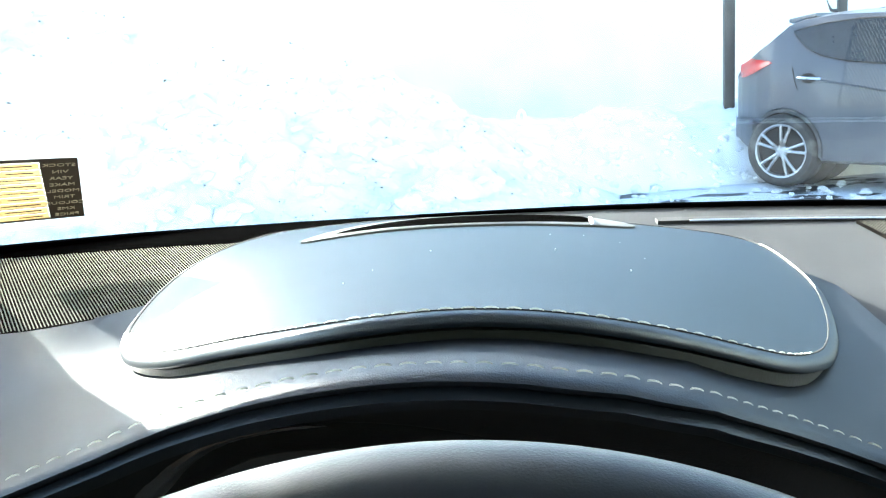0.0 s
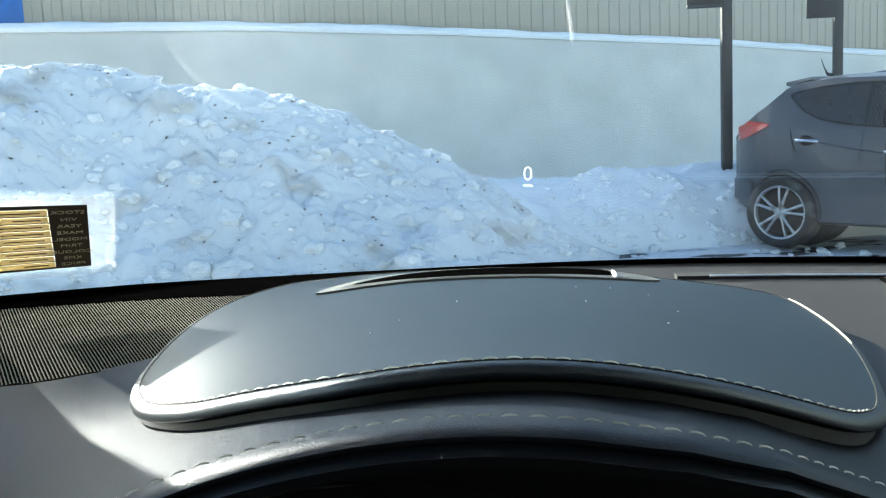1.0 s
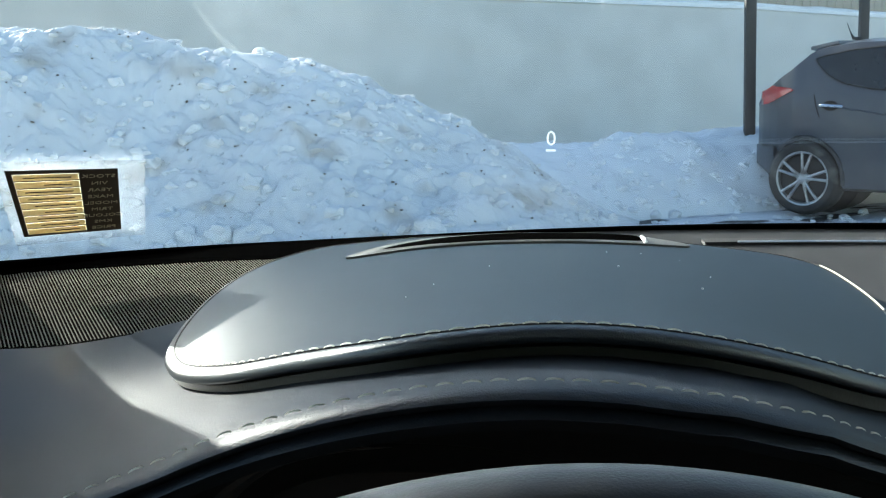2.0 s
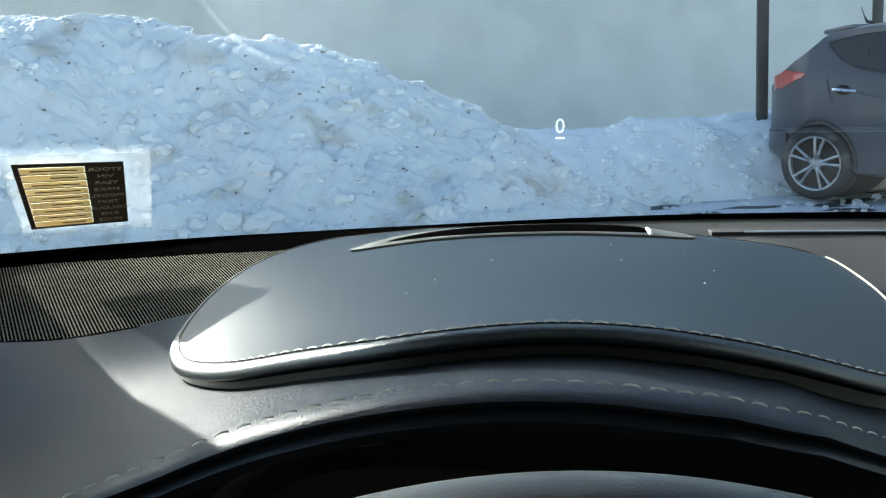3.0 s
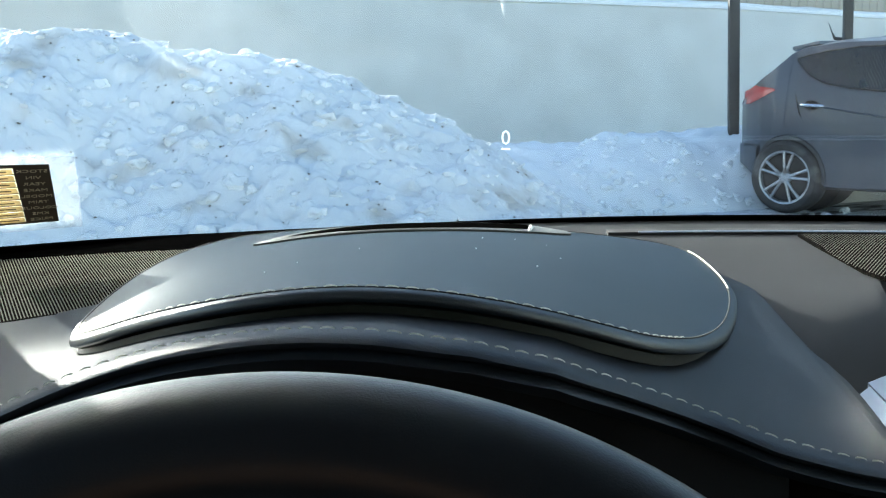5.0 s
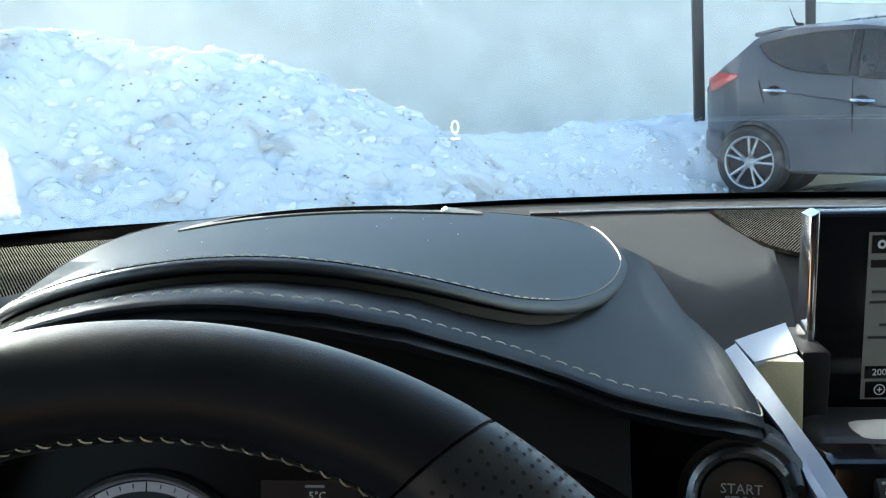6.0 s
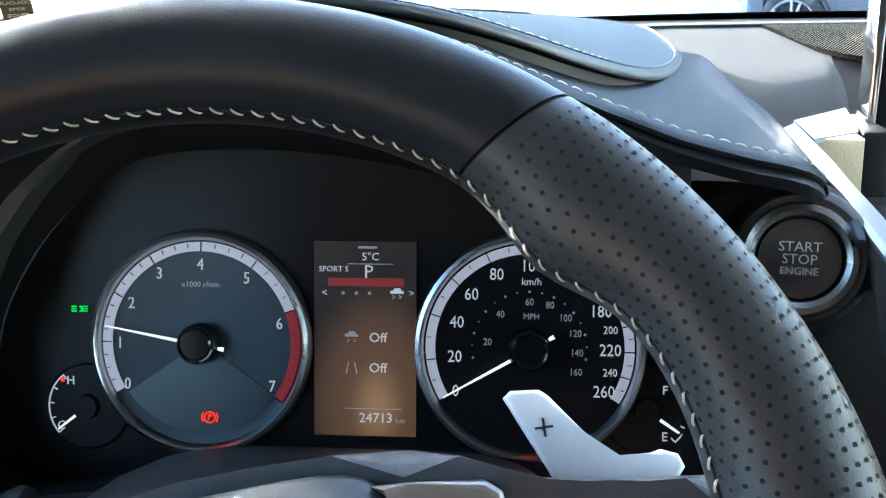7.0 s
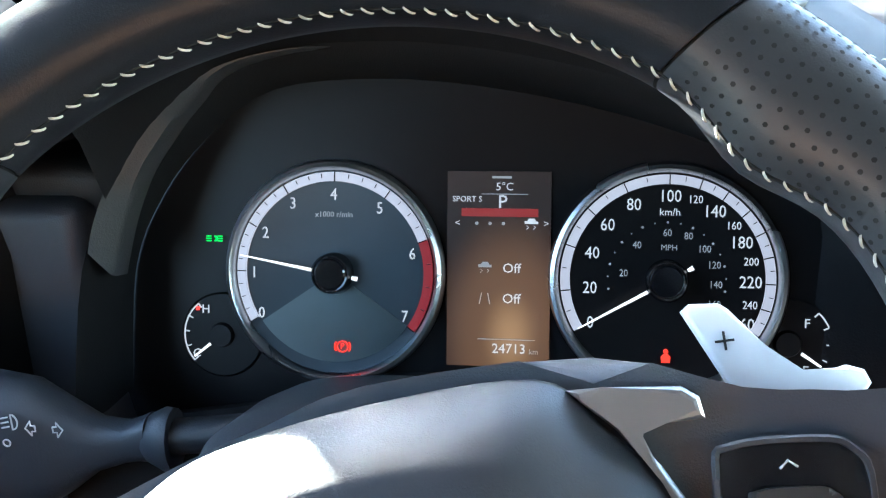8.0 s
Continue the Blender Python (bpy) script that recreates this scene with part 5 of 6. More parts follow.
lettering("MPH", 0.0042, (0.0885, 0.0165, 0.0022), M["dim_ink"], speedo)
for k in range(17):
    a = -100 + 200 * k / 16
    x, y = ray_on(SPEED, 0, a, 0.0295)
    part("mile_mark", lathe([(0.0, 0.0), (0.0005 if k % 2 else 0.0007, 0.0), (0.0, -0.0003)], 6), M["dim_ink"], speedo, m=pose(x, y, 0.0024), smooth=False)
pointer(speedo, SPEED, -120, 0.051, 0.0145, M["gloss"])


def small_gauge(cx, cy, a0, a1, names, angle, label):
    g = part("side_gauge", lathe([(0.0, 0.001), (0.0225, 0.001), (0.0235, 0.0), (0.0, -0.0005)], 40), M["face"], cluster, label, pose(cx, cy, 0))
    part("scale_line", arc(cx, cy, 0.0212, 0.0219, a0, a1, 0.001, 0.0016, 30), M["white_ink"], g, smooth=False)
    for t_, (x, y) in names.items():
        lettering(t_, 0.0066, (x / 1000, y / 1000, 0.0018), M["white_ink"], g, "letter")
    for a in steps(a0, a1, 4):
        x, y = ray_on(cx, cy, a, 0.02)
        part("tick", box((0.0007, 0.0026, 0.0006)), M["white_ink"], g, m=pose(x, y, 0.0016) @ pose(0, 0, 0, 0, 0, -a), smooth=False)
    p0, p1 = ray_on(cx, cy, angle, 0.008), ray_on(cx, cy, angle, 0.0195)
    part("needle", tube([(*p0, 0.003), (*p1, 0.003)], [0.0009, 0.0006], 6), M["needle"], g)
    part("hub_cap", lathe([(0.0, 0.004), (0.006, 0.004), (0.007, 0.001)], 24), M["face"], g, m=pose(cx, cy, 0))
    return g


small_gauge(-0.150, -0.036, -132, -38, {"H": (-159, -22), "C": (-164.5, -46.5)}, -128, "small temperature gauge")
small_gauge(0.148, -0.031, 42, 138, {"F": (157, -20.5), "E": (157, -44.5)}, 124, "small fuel gauge")
part("hot_mark", box((0.002, 0.002, 0.0006), (-0.1635, -0.0215, 0.002)), M["red"], cluster, "red hot mark", smooth=False)

lcd = part("centre_display", prism([(-0.0255, 0.0545), (0.0285, 0.0545), (0.0285, -0.048), (-0.0255, -0.048)], -0.0008, 0.0012), M["lcd"], cluster, "dark colour display with a painted amber reflection", smooth=False)
lettering("5\u00b0C", 0.0058, (0.0045, 0.0465, 0.0016), M["white_ink"], lcd)
lettering("P", 0.0098, (0.0035, 0.0385, 0.0016), M["white_ink"], lcd)
lettering("SPORT S", 0.0042, (-0.0150, 0.0400, 0.0016), M["white_ink"], lcd)
lettering("<", 0.005, (-0.0200, 0.0275, 0.0016), M["white_ink"], lcd)
lettering(">", 0.005, (0.0262, 0.0275, 0.0016), M["white_ink"], lcd)
for y in (0.004, -0.012):
    lettering("Off", 0.0072, (0.0085, y, 0.0016), M["white_ink"], lcd)
lettering("24713", 0.0072, (0.0075, -0.0385, 0.0016), M["white_ink"], lcd)
lettering("km", 0.004, (0.0205, -0.0396, 0.0016), M["dim_ink"], lcd)
part("red_bar", box((0.04, 0.0042, 0.0006), (0.002, 0.0332, 0.0013)), M["lcd_red"], lcd, "red bar", smooth=False)
part("rule", box((0.024, 0.0004, 0.0006), (0.0045, 0.0428, 0.0014)), M["dim_ink"], lcd, smooth=False)
part("rule", box((0.03, 0.0004, 0.0006), (0.006, -0.0335, 0.0014)), M["dim_ink"], lcd, smooth=False)
part("caption_bar", box((0.010, 0.0012, 0.0006), (0.003, 0.0515, 0.0014)), M["dim_ink"], lcd, smooth=False)


def car_mark(x, y, s, mat_):
    """A small side view of a car with skid lines."""
    part("symbol", prism([(x - s, y), (x - s, y + 0.4 * s), (x - 0.6 * s, y + 0.45 * s), (x - 0.35 * s, y + 0.8 * s), (x + 0.45 * s, y + 0.8 * s), (x + 0.7 * s, y + 0.4 * s), (x + s, y + 0.35 * s), (x + s, y)], 0.0013, 0.0017), mat_, lcd, smooth=False)
    for k in (-0.5, 0.5):
        part("symbol_line", tube([(x + k * s - 0.2 * s, y - 0.25 * s, 0.0015), (x + k * s + 0.15 * s, y - 0.5 * s, 0.0015), (x + k * s - 0.2 * s, y - 0.8 * s, 0.0015)], 0.0002, 4), mat_, lcd)


car_mark(0.0185, 0.0275, 0.0035, M["white_ink"])
car_mark(-0.0055, 0.0045, 0.0035, M["dim_ink"])
for k in (-1, 1):
    part("symbol_line", tube([(-0.0055 + k * 0.0028, -0.015, 0.0015), (-0.0055 + k * 0.0016, -0.009, 0.0015)], 0.00035, 4), M["dim_ink"], lcd)
for k in range(3):
    part("page_mark", lathe([(0.0, 0.0004), (0.0009, 0.0004), (0.0009, 0.0)], 10), M["dim_ink"], lcd, m=pose(-0.010 + 0.007 * k, 0.0275, 0.0013), smooth=False)

# warning lamps
brake = part("brake_lamp", arc(-0.082, -0.040, 0.0026, 0.0032, 0, 360, 0.0018, 0.0026, 30), M["red"], cluster, "red parking brake lamp", smooth=False)
lettering("P", 0.0046, (-0.082, -0.040, 0.0024), M["red"], brake)
for a in (55, 235):
    part("lamp_arc", arc(-0.082, -0.040, 0.0040, 0.0046, a, a + 70, 0.0018, 0.0026, 10), M["red"], brake, smooth=False)
belt = part("belt_lamp", prism([(0.0860, -0.0425), (0.0857, -0.0395), (0.0872, -0.0382), (0.0890, -0.0382), (0.0905, -0.0395), (0.0902, -0.0425)], 0.0018, 0.0026), M["red"], cluster, "red seat belt lamp", smooth=False)
part("lamp_dot", lathe([(0.0, 0.0008), (0.0012, 0.0008), (0.0012, 0.0)], 12), M["red"], belt, m=pose(0.0881, -0.0368, 0.0018), smooth=False)
lights = part("light_lamp", arc(-0.1535, 0.017, 0.0008, 0.0016, 0, 180, 0.001, 0.002, 12), M["green"], cluster, "green side light lamp", smooth=False)
for k in (-1, 0, 1):
    part("lamp_ray", box((0.0026, 0.0006, 0.0008), (-0.1505, 0.017 + 0.0013 * k, 0.0015)), M["green"], lights, smooth=False)
    part("lamp_ray", box((0.0026, 0.0006, 0.0008), (-0.1568, 0.017 + 0.0013 * k, 0.0015)), M["green"], lights, smooth=False)

# ---- steering wheel ----
WHEEL = CAR @ Matrix.Translation((-0.0034, 0.2116, 1.044)) @ pose(0, 0, 0, 0, 0, math.degrees(0.08)) @ pose(0, 0, 0, 90 - math.degrees(0.515), 0, 0) @ pose(0, 0, 0, 0, 0, 7)
steering = thing("steering_wheel", WHEEL, "black leather steering wheel with perforated grips and pale stitching", "steering wheel")
RIM_R, RIM_H, RIM_A, RIM_B = 0.1775, -0.016, 0.0205, 0.0190


def swell(theta):
    """How far the thumb grips bulge inwards, by the angle from the top in degrees."""
    t = abs(theta)
    return 0.0095 * math.exp(-(((t - 48) / 7.5) ** 2)) + 0.012 * math.exp(-(((t - 92) / 22) ** 2))


def rim_point(theta, phi, out=0.0):
    """A point on the rim: theta round the wheel, phi round the section from the outside over the front."""
    c, s = math.cos(radians(phi)), math.sin(radians(phi))
    a = RIM_A if c >= 0 else RIM_A - 0.004 * c * c - swell(theta) * c
    r, h = RIM_R + (a + out) * c, RIM_H + (RIM_B + out) * s
    return Vector((r * math.sin(radians(theta)), r * math.cos(radians(theta)), h))


SEAM = 38.5


def skew(t, p):
    """The seams run slantwise over the rim."""
    near = max(0.0, 1 - abs(abs(t) - SEAM) / 14)
    return t + math.copysign(1.0, t) * 2.6 * math.cos(radians(p)) * near


def rim_piece(t0, t1, shrink=0.0):
    n = max(4, int(abs(t1 - t0) / 2))
    return loft([[rim_point(skew(t, p), p, shrink) for p in range(0, 360, 15)] for t in steps(t0, t1, n)], True, True)


part("rim", rim_piece(-SEAM + 0.2, SEAM - 0.2), M["rim"], steering, "smooth black leather rim", kind="")
for sgn in (-1, 1):
    part("grip", rim_piece(sgn * (SEAM + 0.2), sgn * 122), M["grip"], steering, "perforated black leather grip")
    part("seam", loft([[rim_point(skew(sgn * SEAM + k, p), p, -0.0012) for p in range(0, 360, 15)] for k in (-0.4, 0.4)]), M["hole"], steering, "leather seam")
part("rim", rim_piece(122.4, 237.6), M["rim"], steering)
line = [rim_point(t, 163, 0.0002) for t in steps(-75, 100, 180)]
norm = [(rim_point(t, 163, 0.01) - rim_point(t, 163)).normalized() for t in steps(-75, 100, 180)]
part("stitching", stitches(line, norm, 0.0034, 0.0011, 0.0026, slant=0.0013), M["thread"], steering, "pale contrast stitching", kind="stuff")
part("inner_seam", tube([rim_point(t, 163, -0.0002) for t in steps(-75, 100, 140)], 0.0006, 5), M["hole"], steering)

verts, faces = [], []
for sgn in (-1, 1):
    row = 0
    t = SEAM + 2.2
    while t < 118:
        for p in range(6, 156, 12):
            pp = p + (6 if row % 2 else 0)
            c = rim_point(skew(sgn * t, pp), pp, 0.00015)
            nrm = (rim_point(skew(sgn * t, pp), pp, 0.01) - c).normalized()
            u = nrm.orthogonal().normalized()
            v = nrm.cross(u)
            base = len(verts)
            verts += [tuple(c + 0.00078 * (math.cos(k * math.pi / 3) * u + math.sin(k * math.pi / 3) * v)) for k in range(6)]
            faces.append(tuple(range(base, base + 6)))
        t += 1.4
        row += 1
me = bpy.data.meshes.new("scratch")
me.from_pydata(verts, [], faces)
bm = bmesh.new()
bm.from_mesh(me)
part("perforation", bm, M["hole"], steering, "rows of pin holes", kind="stuff")

plate = curve_through([(-0.168, -0.005, 0), (-0.138, 0.008, 0), (-0.109, 0.02, 0), (-0.0773, 0.0325, 0), (-0.0545, 0.041, 0), (-0.03, 0.0485, 0), (0.0, 0.0565, 0), (0.068, 0.057, 0), (0.109, 0.043, 0), (0.138, 0.0385, 0), (0.168, 0.03, 0), (0.168, -0.03, 0), (0.1, -0.055, 0), (0.03, -0.12, 0), (-0.03, -0.12, 0), (-0.1, -0.055, 0), (-0.165, -0.03, 0)], 3, True)
part("spoke_plate", prism([(p.x, p.y) for p in plate], -0.066, -0.040, 0.008, 4), M["spoke"], steering, "dark grey spoke plate")
hub_line = curve_through([(-0.045, 0.0425, 0), (0.0, 0.0505, 0), (0.05, 0.052, 0), (0.0665, 0.0375, 0), (0.0846, 0.0158, 0), (0.092, -0.01, 0), (0.085, -0.045, 0), (0.05, -0.07, 0), (0.0, -0.076, 0), (-0.05, -0.07, 0), (-0.085, -0.045, 0), (-0.092, -0.01, 0), (-0.0846, 0.0158, 0), (-0.0665, 0.032, 0)], 5, True)


def shrunk(line_, k, dy=0.0):
    return [(p.x * k, p.y * k + dy) for p in line_]


cover_rings = [[(x, y, -0.044) for x, y in shrunk(hub_line, 1.0)], [(x, y, -0.034) for x, y in shrunk(hub_line, 1.0)], [(x, y, -0.031) for x, y in shrunk(hub_line, 0.985)], [(x, y, -0.020) for x, y in shrunk(hub_line, 0.84, -0.001)], [(x, y, -0.0095) for x, y in shrunk(hub_line, 0.68, -0.002)], [(x, y, -0.0075) for x, y in shrunk(hub_line, 0.63, -0.003)], [(x, y, -0.004) for x, y in shrunk(hub_line, 0.3, -0.004)], [(x, y, -0.0035) for x, y in shrunk(hub_line, 0.02, -0.004)]]
part("hub_cover", loft(cover_rings, True, True), M["hub"], steering, "dark grained hub cover")
for sgn in (-1, 1):
    shape = [(0.0578, 0.0478), (0.0683, 0.0475), (0.0902, 0.0453), (0.0948, 0.0418), (0.0956, 0.0356), (0.076, 0.036), (0.0745, 0.0322), (0.0816, 0.0242), (0.0898, 0.0091), (0.0963, -0.0118), (0.0956, -0.042), (0.0896, -0.0412), (0.0931, -0.0134), (0.089, 0.0112), (0.0709, 0.0356), (0.0619, 0.0443)]
    if sgn < 0:
        shape = [(0.0816, 0.0242), (0.0898, 0.0091), (0.0963, -0.0118), (0.0956, -0.042), (0.0896, -0.0412), (0.0931, -0.0134), (0.089, 0.0112), (0.078, 0.026)]
    part("spoke_trim", prism([(sgn * a, b) for a, b in shape], -0.041, -0.029, 0.0025, 3), M["trim_satin"], steering, "satin silver spoke trim", smooth=False)
    pad_line = curve_through([(0.0965, 0.0184, 0), (0.102, 0.0268, 0), (0.1261, 0.0263, 0), (0.1348, 0.0227, 0), (0.1384, 0.0112, 0), (0.1306, -0.0362, 0), (0.1154, -0.0444, 0), (0.0962, -0.037, 0)], 5, True)
    pad_ = part("button_pad", prism([(sgn * p.x, p.y) for p in pad_line], -0.041, -0.0345, 0.002, 3), M["gloss"], steering, "black button pad")
    part("button_rim", tube([Vector((sgn * p.x, p.y, -0.0352)) for p in pad_line] + [Vector((sgn * pad_line[0].x, pad_line[0].y, -0.0352))], 0.0013, 6), M["shroud"], pad_)
    rock = [(sgn * (0.1155 + (p.x - 0.1155) * 0.62), -0.006 + (p.y + 0.006) * 0.62) for p in pad_line]
    part("rocker", prism(rock, -0.0345, -0.030, 0.002, 3), M["button"], pad_, "black rocker button")
    part("arrow_mark", tube([(sgn * 0.1140, 0.0195, -0.0338), (sgn * 0.1165, 0.0215, -0.0338), (sgn * 0.1190, 0.0195, -0.0338)], 0.0004, 5), M["print"], pad_, "white arrow mark")
blade = [(0.1008, 0.0697), (0.1035, 0.0717), (0.113, 0.0708), (0.1157, 0.0686), (0.1257, 0.0551), (0.135, 0.0447), (0.1405, 0.0444), (0.1498, 0.0463), (0.155, 0.0442), (0.1565, 0.0397), (0.1465, 0.0284), (0.1245, 0.029), (0.113, 0.0425)]
paddle = part("shift_paddle", prism(blade, -0.077, -0.072, 0.0016, 3), M["matt_silver"], steering, "matt silver gear shift paddle")
part("plus_mark", joined(box((0.0062, 0.0008, 0.0006), (0.1127, 0.0584, -0.0719)), box((0.0008, 0.0062, 0.0006), (0.1127, 0.0584, -0.0719))), M["under"], paddle, "black plus mark", smooth=False)

# ---- column shroud and stalk (car frame) ----
col_m, col_in = in_car((-0.005, 0.38, 0.95))
column = thing("steering_column", col_m, "grey plastic steering column shroud", "column shroud")
rings = []
for y, zt, w in ((0.262, 0.985, 0.085), (0.275, 1.0, 0.098), (0.31, 1.012, 0.108), (0.36, 1.014, 0.112), (0.41, 1.0, 0.113), (0.45, 0.985, 0.113), (0.5, 0.96, 0.11)):
    ring = []
    for k in range(65):
        a = math.pi * k / 64
        c, s = math.cos(a), math.sin(a)
        ring.append((-0.005 + w * math.copysign(abs(c) ** 0.4, c), y, zt - 0.09 + 0.09 * abs(s) ** 0.4))
    ring += [(-0.005 - w, y, zt - 0.16), (-0.005 + w, y, zt - 0.16)]
    rings.append(ring)
part("shroud", loft(rings, True, True), M["shroud"], column, m=col_in)
part("shroud_joint", tube([(-0.116, 0.3 + 0.01 * k, 0.955) for k in range(18)], 0.0012, 5), M["hole"], column, "joint line", m=col_in)

stalk_m, stalk_in = in_car((-0.2, 0.41, 0.965))
stalk = thing("indicator_stalk", stalk_m, "dark grey light and indicator stalk with white symbols", "stalk")
rings = []
for x, z, hh, hd in ((-0.158, 0.968, 0.012, 0.009), (-0.163, 0.967, 0.0105, 0.009), (-0.17, 0.965, 0.0095, 0.0095), (-0.185, 0.963, 0.013, 0.011), (-0.2, 0.962, 0.024, 0.013), (-0.215, 0.962, 0.034, 0.015), (-0.235, 0.962, 0.037, 0.016), (-0.3, 0.962, 0.036, 0.016), (-0.305, 0.962, 0.03, 0.012)):
    rings.append([(x, 0.41 + hd * math.copysign(abs(math.cos(a)) ** 0.7, math.cos(a)), z + hh * math.copysign(abs(math.sin(a)) ** 0.7, math.sin(a))) for a in (2 * math.pi * k / 24 for k in range(24))])
part("lever", loft(rings, True, True), M["shroud"], stalk, m=stalk_in)
part("collar", loft([[(x, 0.41 + r * 0.8 * math.cos(a), 0.967 + r * math.sin(a)) for a in (2 * math.pi * k / 20 for k in range(20))] for x, r in ((-0.163, 0.008), (-0.161, 0.011), (-0.150, 0.0165), (-0.146, 0.016))], True, True), M["shroud"], stalk, "flared collar", m=stalk_in)
part("arm", tube([(-0.15, 0.41, 0.968), (-0.10, 0.415, 0.972)], 0.009, 12), M["under"], stalk, m=stalk_in)


def on_stalk(points, name, r=0.00045):
    for pts in points:
        part(name, tube([Vector((x, 0.3937, z)) for x, z in pts], r, 5), M["print"], stalk, "white symbol", m=stalk_in)


for sgn, x0 in ((-1, -0.2075), (1, -0.1985)):
    on_stalk([[(x0, 0.9805), (x0 + sgn * 0.002, 0.9805), (x0 + sgn * 0.002, 0.983), (x0 + sgn * 0.005, 0.979), (x0 + sgn * 0.002, 0.975), (x0 + sgn * 0.002, 0.9775), (x0, 0.9775), (x0, 0.9805)]], "arrow_symbol")
on_stalk([[(-0.219 + 0.003 * math.cos(a), 0.982 + 0.004 * math.sin(a)) for a in steps(-1.57, 1.57, 8)] + [(-0.219, 0.978)]], "lamp_symbol")
on_stalk([[(-0.2205, 0.982 + 0.0025 * k), (-0.2245, 0.981 + 0.0025 * k)] for k in (-1, 0, 1)], "lamp_symbol")
on_stalk([[(-0.2235 + 0.0018 * math.cos(a), 0.9705 + 0.0018 * math.sin(a)) for a in steps(0, 6.283, 14)]], "ring_symbol")

# ---- start button, trims, centre screen (car frame) ----
BUTTON = CAR @ Matrix.Translation((0.2165, 0.4905, 1.0735)) @ pose(0, 0, 0, 0, 0, -8) @ pose(0, 0, 0, 74, 0, 0)
start = thing("start_button", BUTTON, "round engine start button with a silver ring", "start button")
part("pod", lathe([(0.0275, 0.001), (0.0305, 0.0015), (0.0335, -0.0005), (0.0352, -0.005), (0.036, -0.014), (0.036, -0.05), (0.0, -0.05)], 48), M["under"], start, "black round pod")
part("ring", lathe([(0.0205, 0.001), (0.021, 0.0045), (0.0235, 0.0065), (0.0262, 0.0055), (0.0275, 0.002), (0.0275, -0.002)], 64), M["satin"], start, "satin silver ring")
part("groove", lathe([(0.0, -0.002), (0.0206, -0.002), (0.0208, 0.002)], 48), M["hole"], start)
cap = part("push_cap", lathe([(0.0, 0.0022), (0.012, 0.0024), (0.0175, 0.0034), (0.019, 0.003), (0.0195, -0.002)], 56), M["button"], start, "dark push button")
for t_, y, s_, mm in (("START", 0.0055, 0.0068, "print"), ("STOP", -0.0005, 0.0068, "print"), ("ENGINE", -0.0062, 0.005, "dim_ink")):
    lettering(t_, s_, (0, y, 0.003), M[mm], cap)

side = thing("driver_panel", BUTTON, "dark panel around the start button below the hood", "dash panel")


def panel_face(x, y):
    """The panel behind the button: swollen round it and up to the hood, set back below."""
    r = math.hypot(x, min(0.0, y))
    swell_ = min(1.0, max(0.0, (0.062 - r) / 0.024))
    return Vector((x, y, -0.016 + 0.011 * swell_ * swell_ * (3 - 2 * swell_) - 0.25 * max(0.0, -x - 0.05)))


part("panel", slab(lambda x, y: panel_face(x if x < 0 else x * interp(y, [(-0.05, 1.0), (-0.01, 0.6), (0.015, 0.42), (0.036, 0.1)]), y), steps(-0.1, 0.056, 24), steps(-0.2, 0.036, 30), 0.004), M["visor"], side)
part("lower_column", box((0.15, 0.16, 0.03), (-0.022, -0.12, -0.05), 0.01), M["under"], side)

trim_m, trim_in = in_car((0.25, 0.5, 1.08))
trim = thing("console_trim", trim_m, "satin silver trim strip along the centre console", "trim strip")
STRIP_LEFT = [(0.606, 0.2305, 1.1138), (0.5957, 0.2327, 1.1115), (0.564, 0.237, 1.105), (0.551, 0.24, 1.102), (0.525, 0.2445, 1.0964), (0.504, 0.2455, 1.0925), (0.482, 0.2447, 1.088), (0.462, 0.246, 1.0842), (0.4325, 0.2476, 1.0783), (0.4075, 0.2505, 1.073), (0.36, 0.254, 1.064)]
STRIP_RIGHT = [(0.622, 0.2425, 1.1148), (0.599, 0.2462, 1.11), (0.575, 0.25, 1.105), (0.538, 0.2541, 1.0972), (0.506, 0.2584, 1.0905), (0.468, 0.2607, 1.083), (0.4346, 0.2629, 1.0762), (0.4077, 0.2647, 1.0709), (0.36, 0.269, 1.0615)]


def along(table, y):
    rows_ = table[::-1]
    return Vector((interp(y, [(a, b) for a, b, _ in rows_]), y, interp(y, [(a, c) for a, _, c in rows_])))


strip_rings, wall_rings = [], []
for s in steps(0.0, 1.0, 40):
    a, b = along(STRIP_LEFT, 0.606 - 0.246 * s), along(STRIP_RIGHT, 0.622 - 0.262 * s)
    raise_ = 0.0016 * min(1.0, max(0.0, (0.5 - a.y) / 0.03))
    ridge = a.lerp(b, 0.26) + Vector((0, 0, raise_))
    strip_rings.append([a + Vector((0.0, 0, -0.002)), a, ridge, b, b + Vector((0.0008, 0, -0.0015)), b + Vector((-0.001, 0, -0.008))])
    k = min(1.0, max(0.0, (0.478 - a.y) / 0.05))
    wall_rings.append([a + Vector((0.0015, 0, -0.0012)), a + Vector((-0.004 * k, 0.004 * k, -0.004 - 0.008 * k)), a + Vector((-0.007 * k, 0.012 * k, -0.006 - 0.02 * k)), a + Vector((0.006, 0.03 * k, -0.03 - 0.02 * k))])
part("strip", loft(strip_rings, True, True), M["strip_silver"], trim, m=trim_in, smooth=False)
part("side_wall", loft(wall_rings, False), M["trim_grey"], trim, "dark grey side below the strip", m=trim_in)
plate = [(0.2432, 0.6275, 1.1152), (0.2841, 0.6661, 1.116), (0.2807, 0.6256, 1.1089), (0.2486, 0.6008, 1.1095)]
part("corner_plate", loft([plate, [(x, y, z - 0.003) for x, y, z in plate]], True, True), M["strip_silver"], trim, "silver corner plate", m=trim_in, smooth=False)
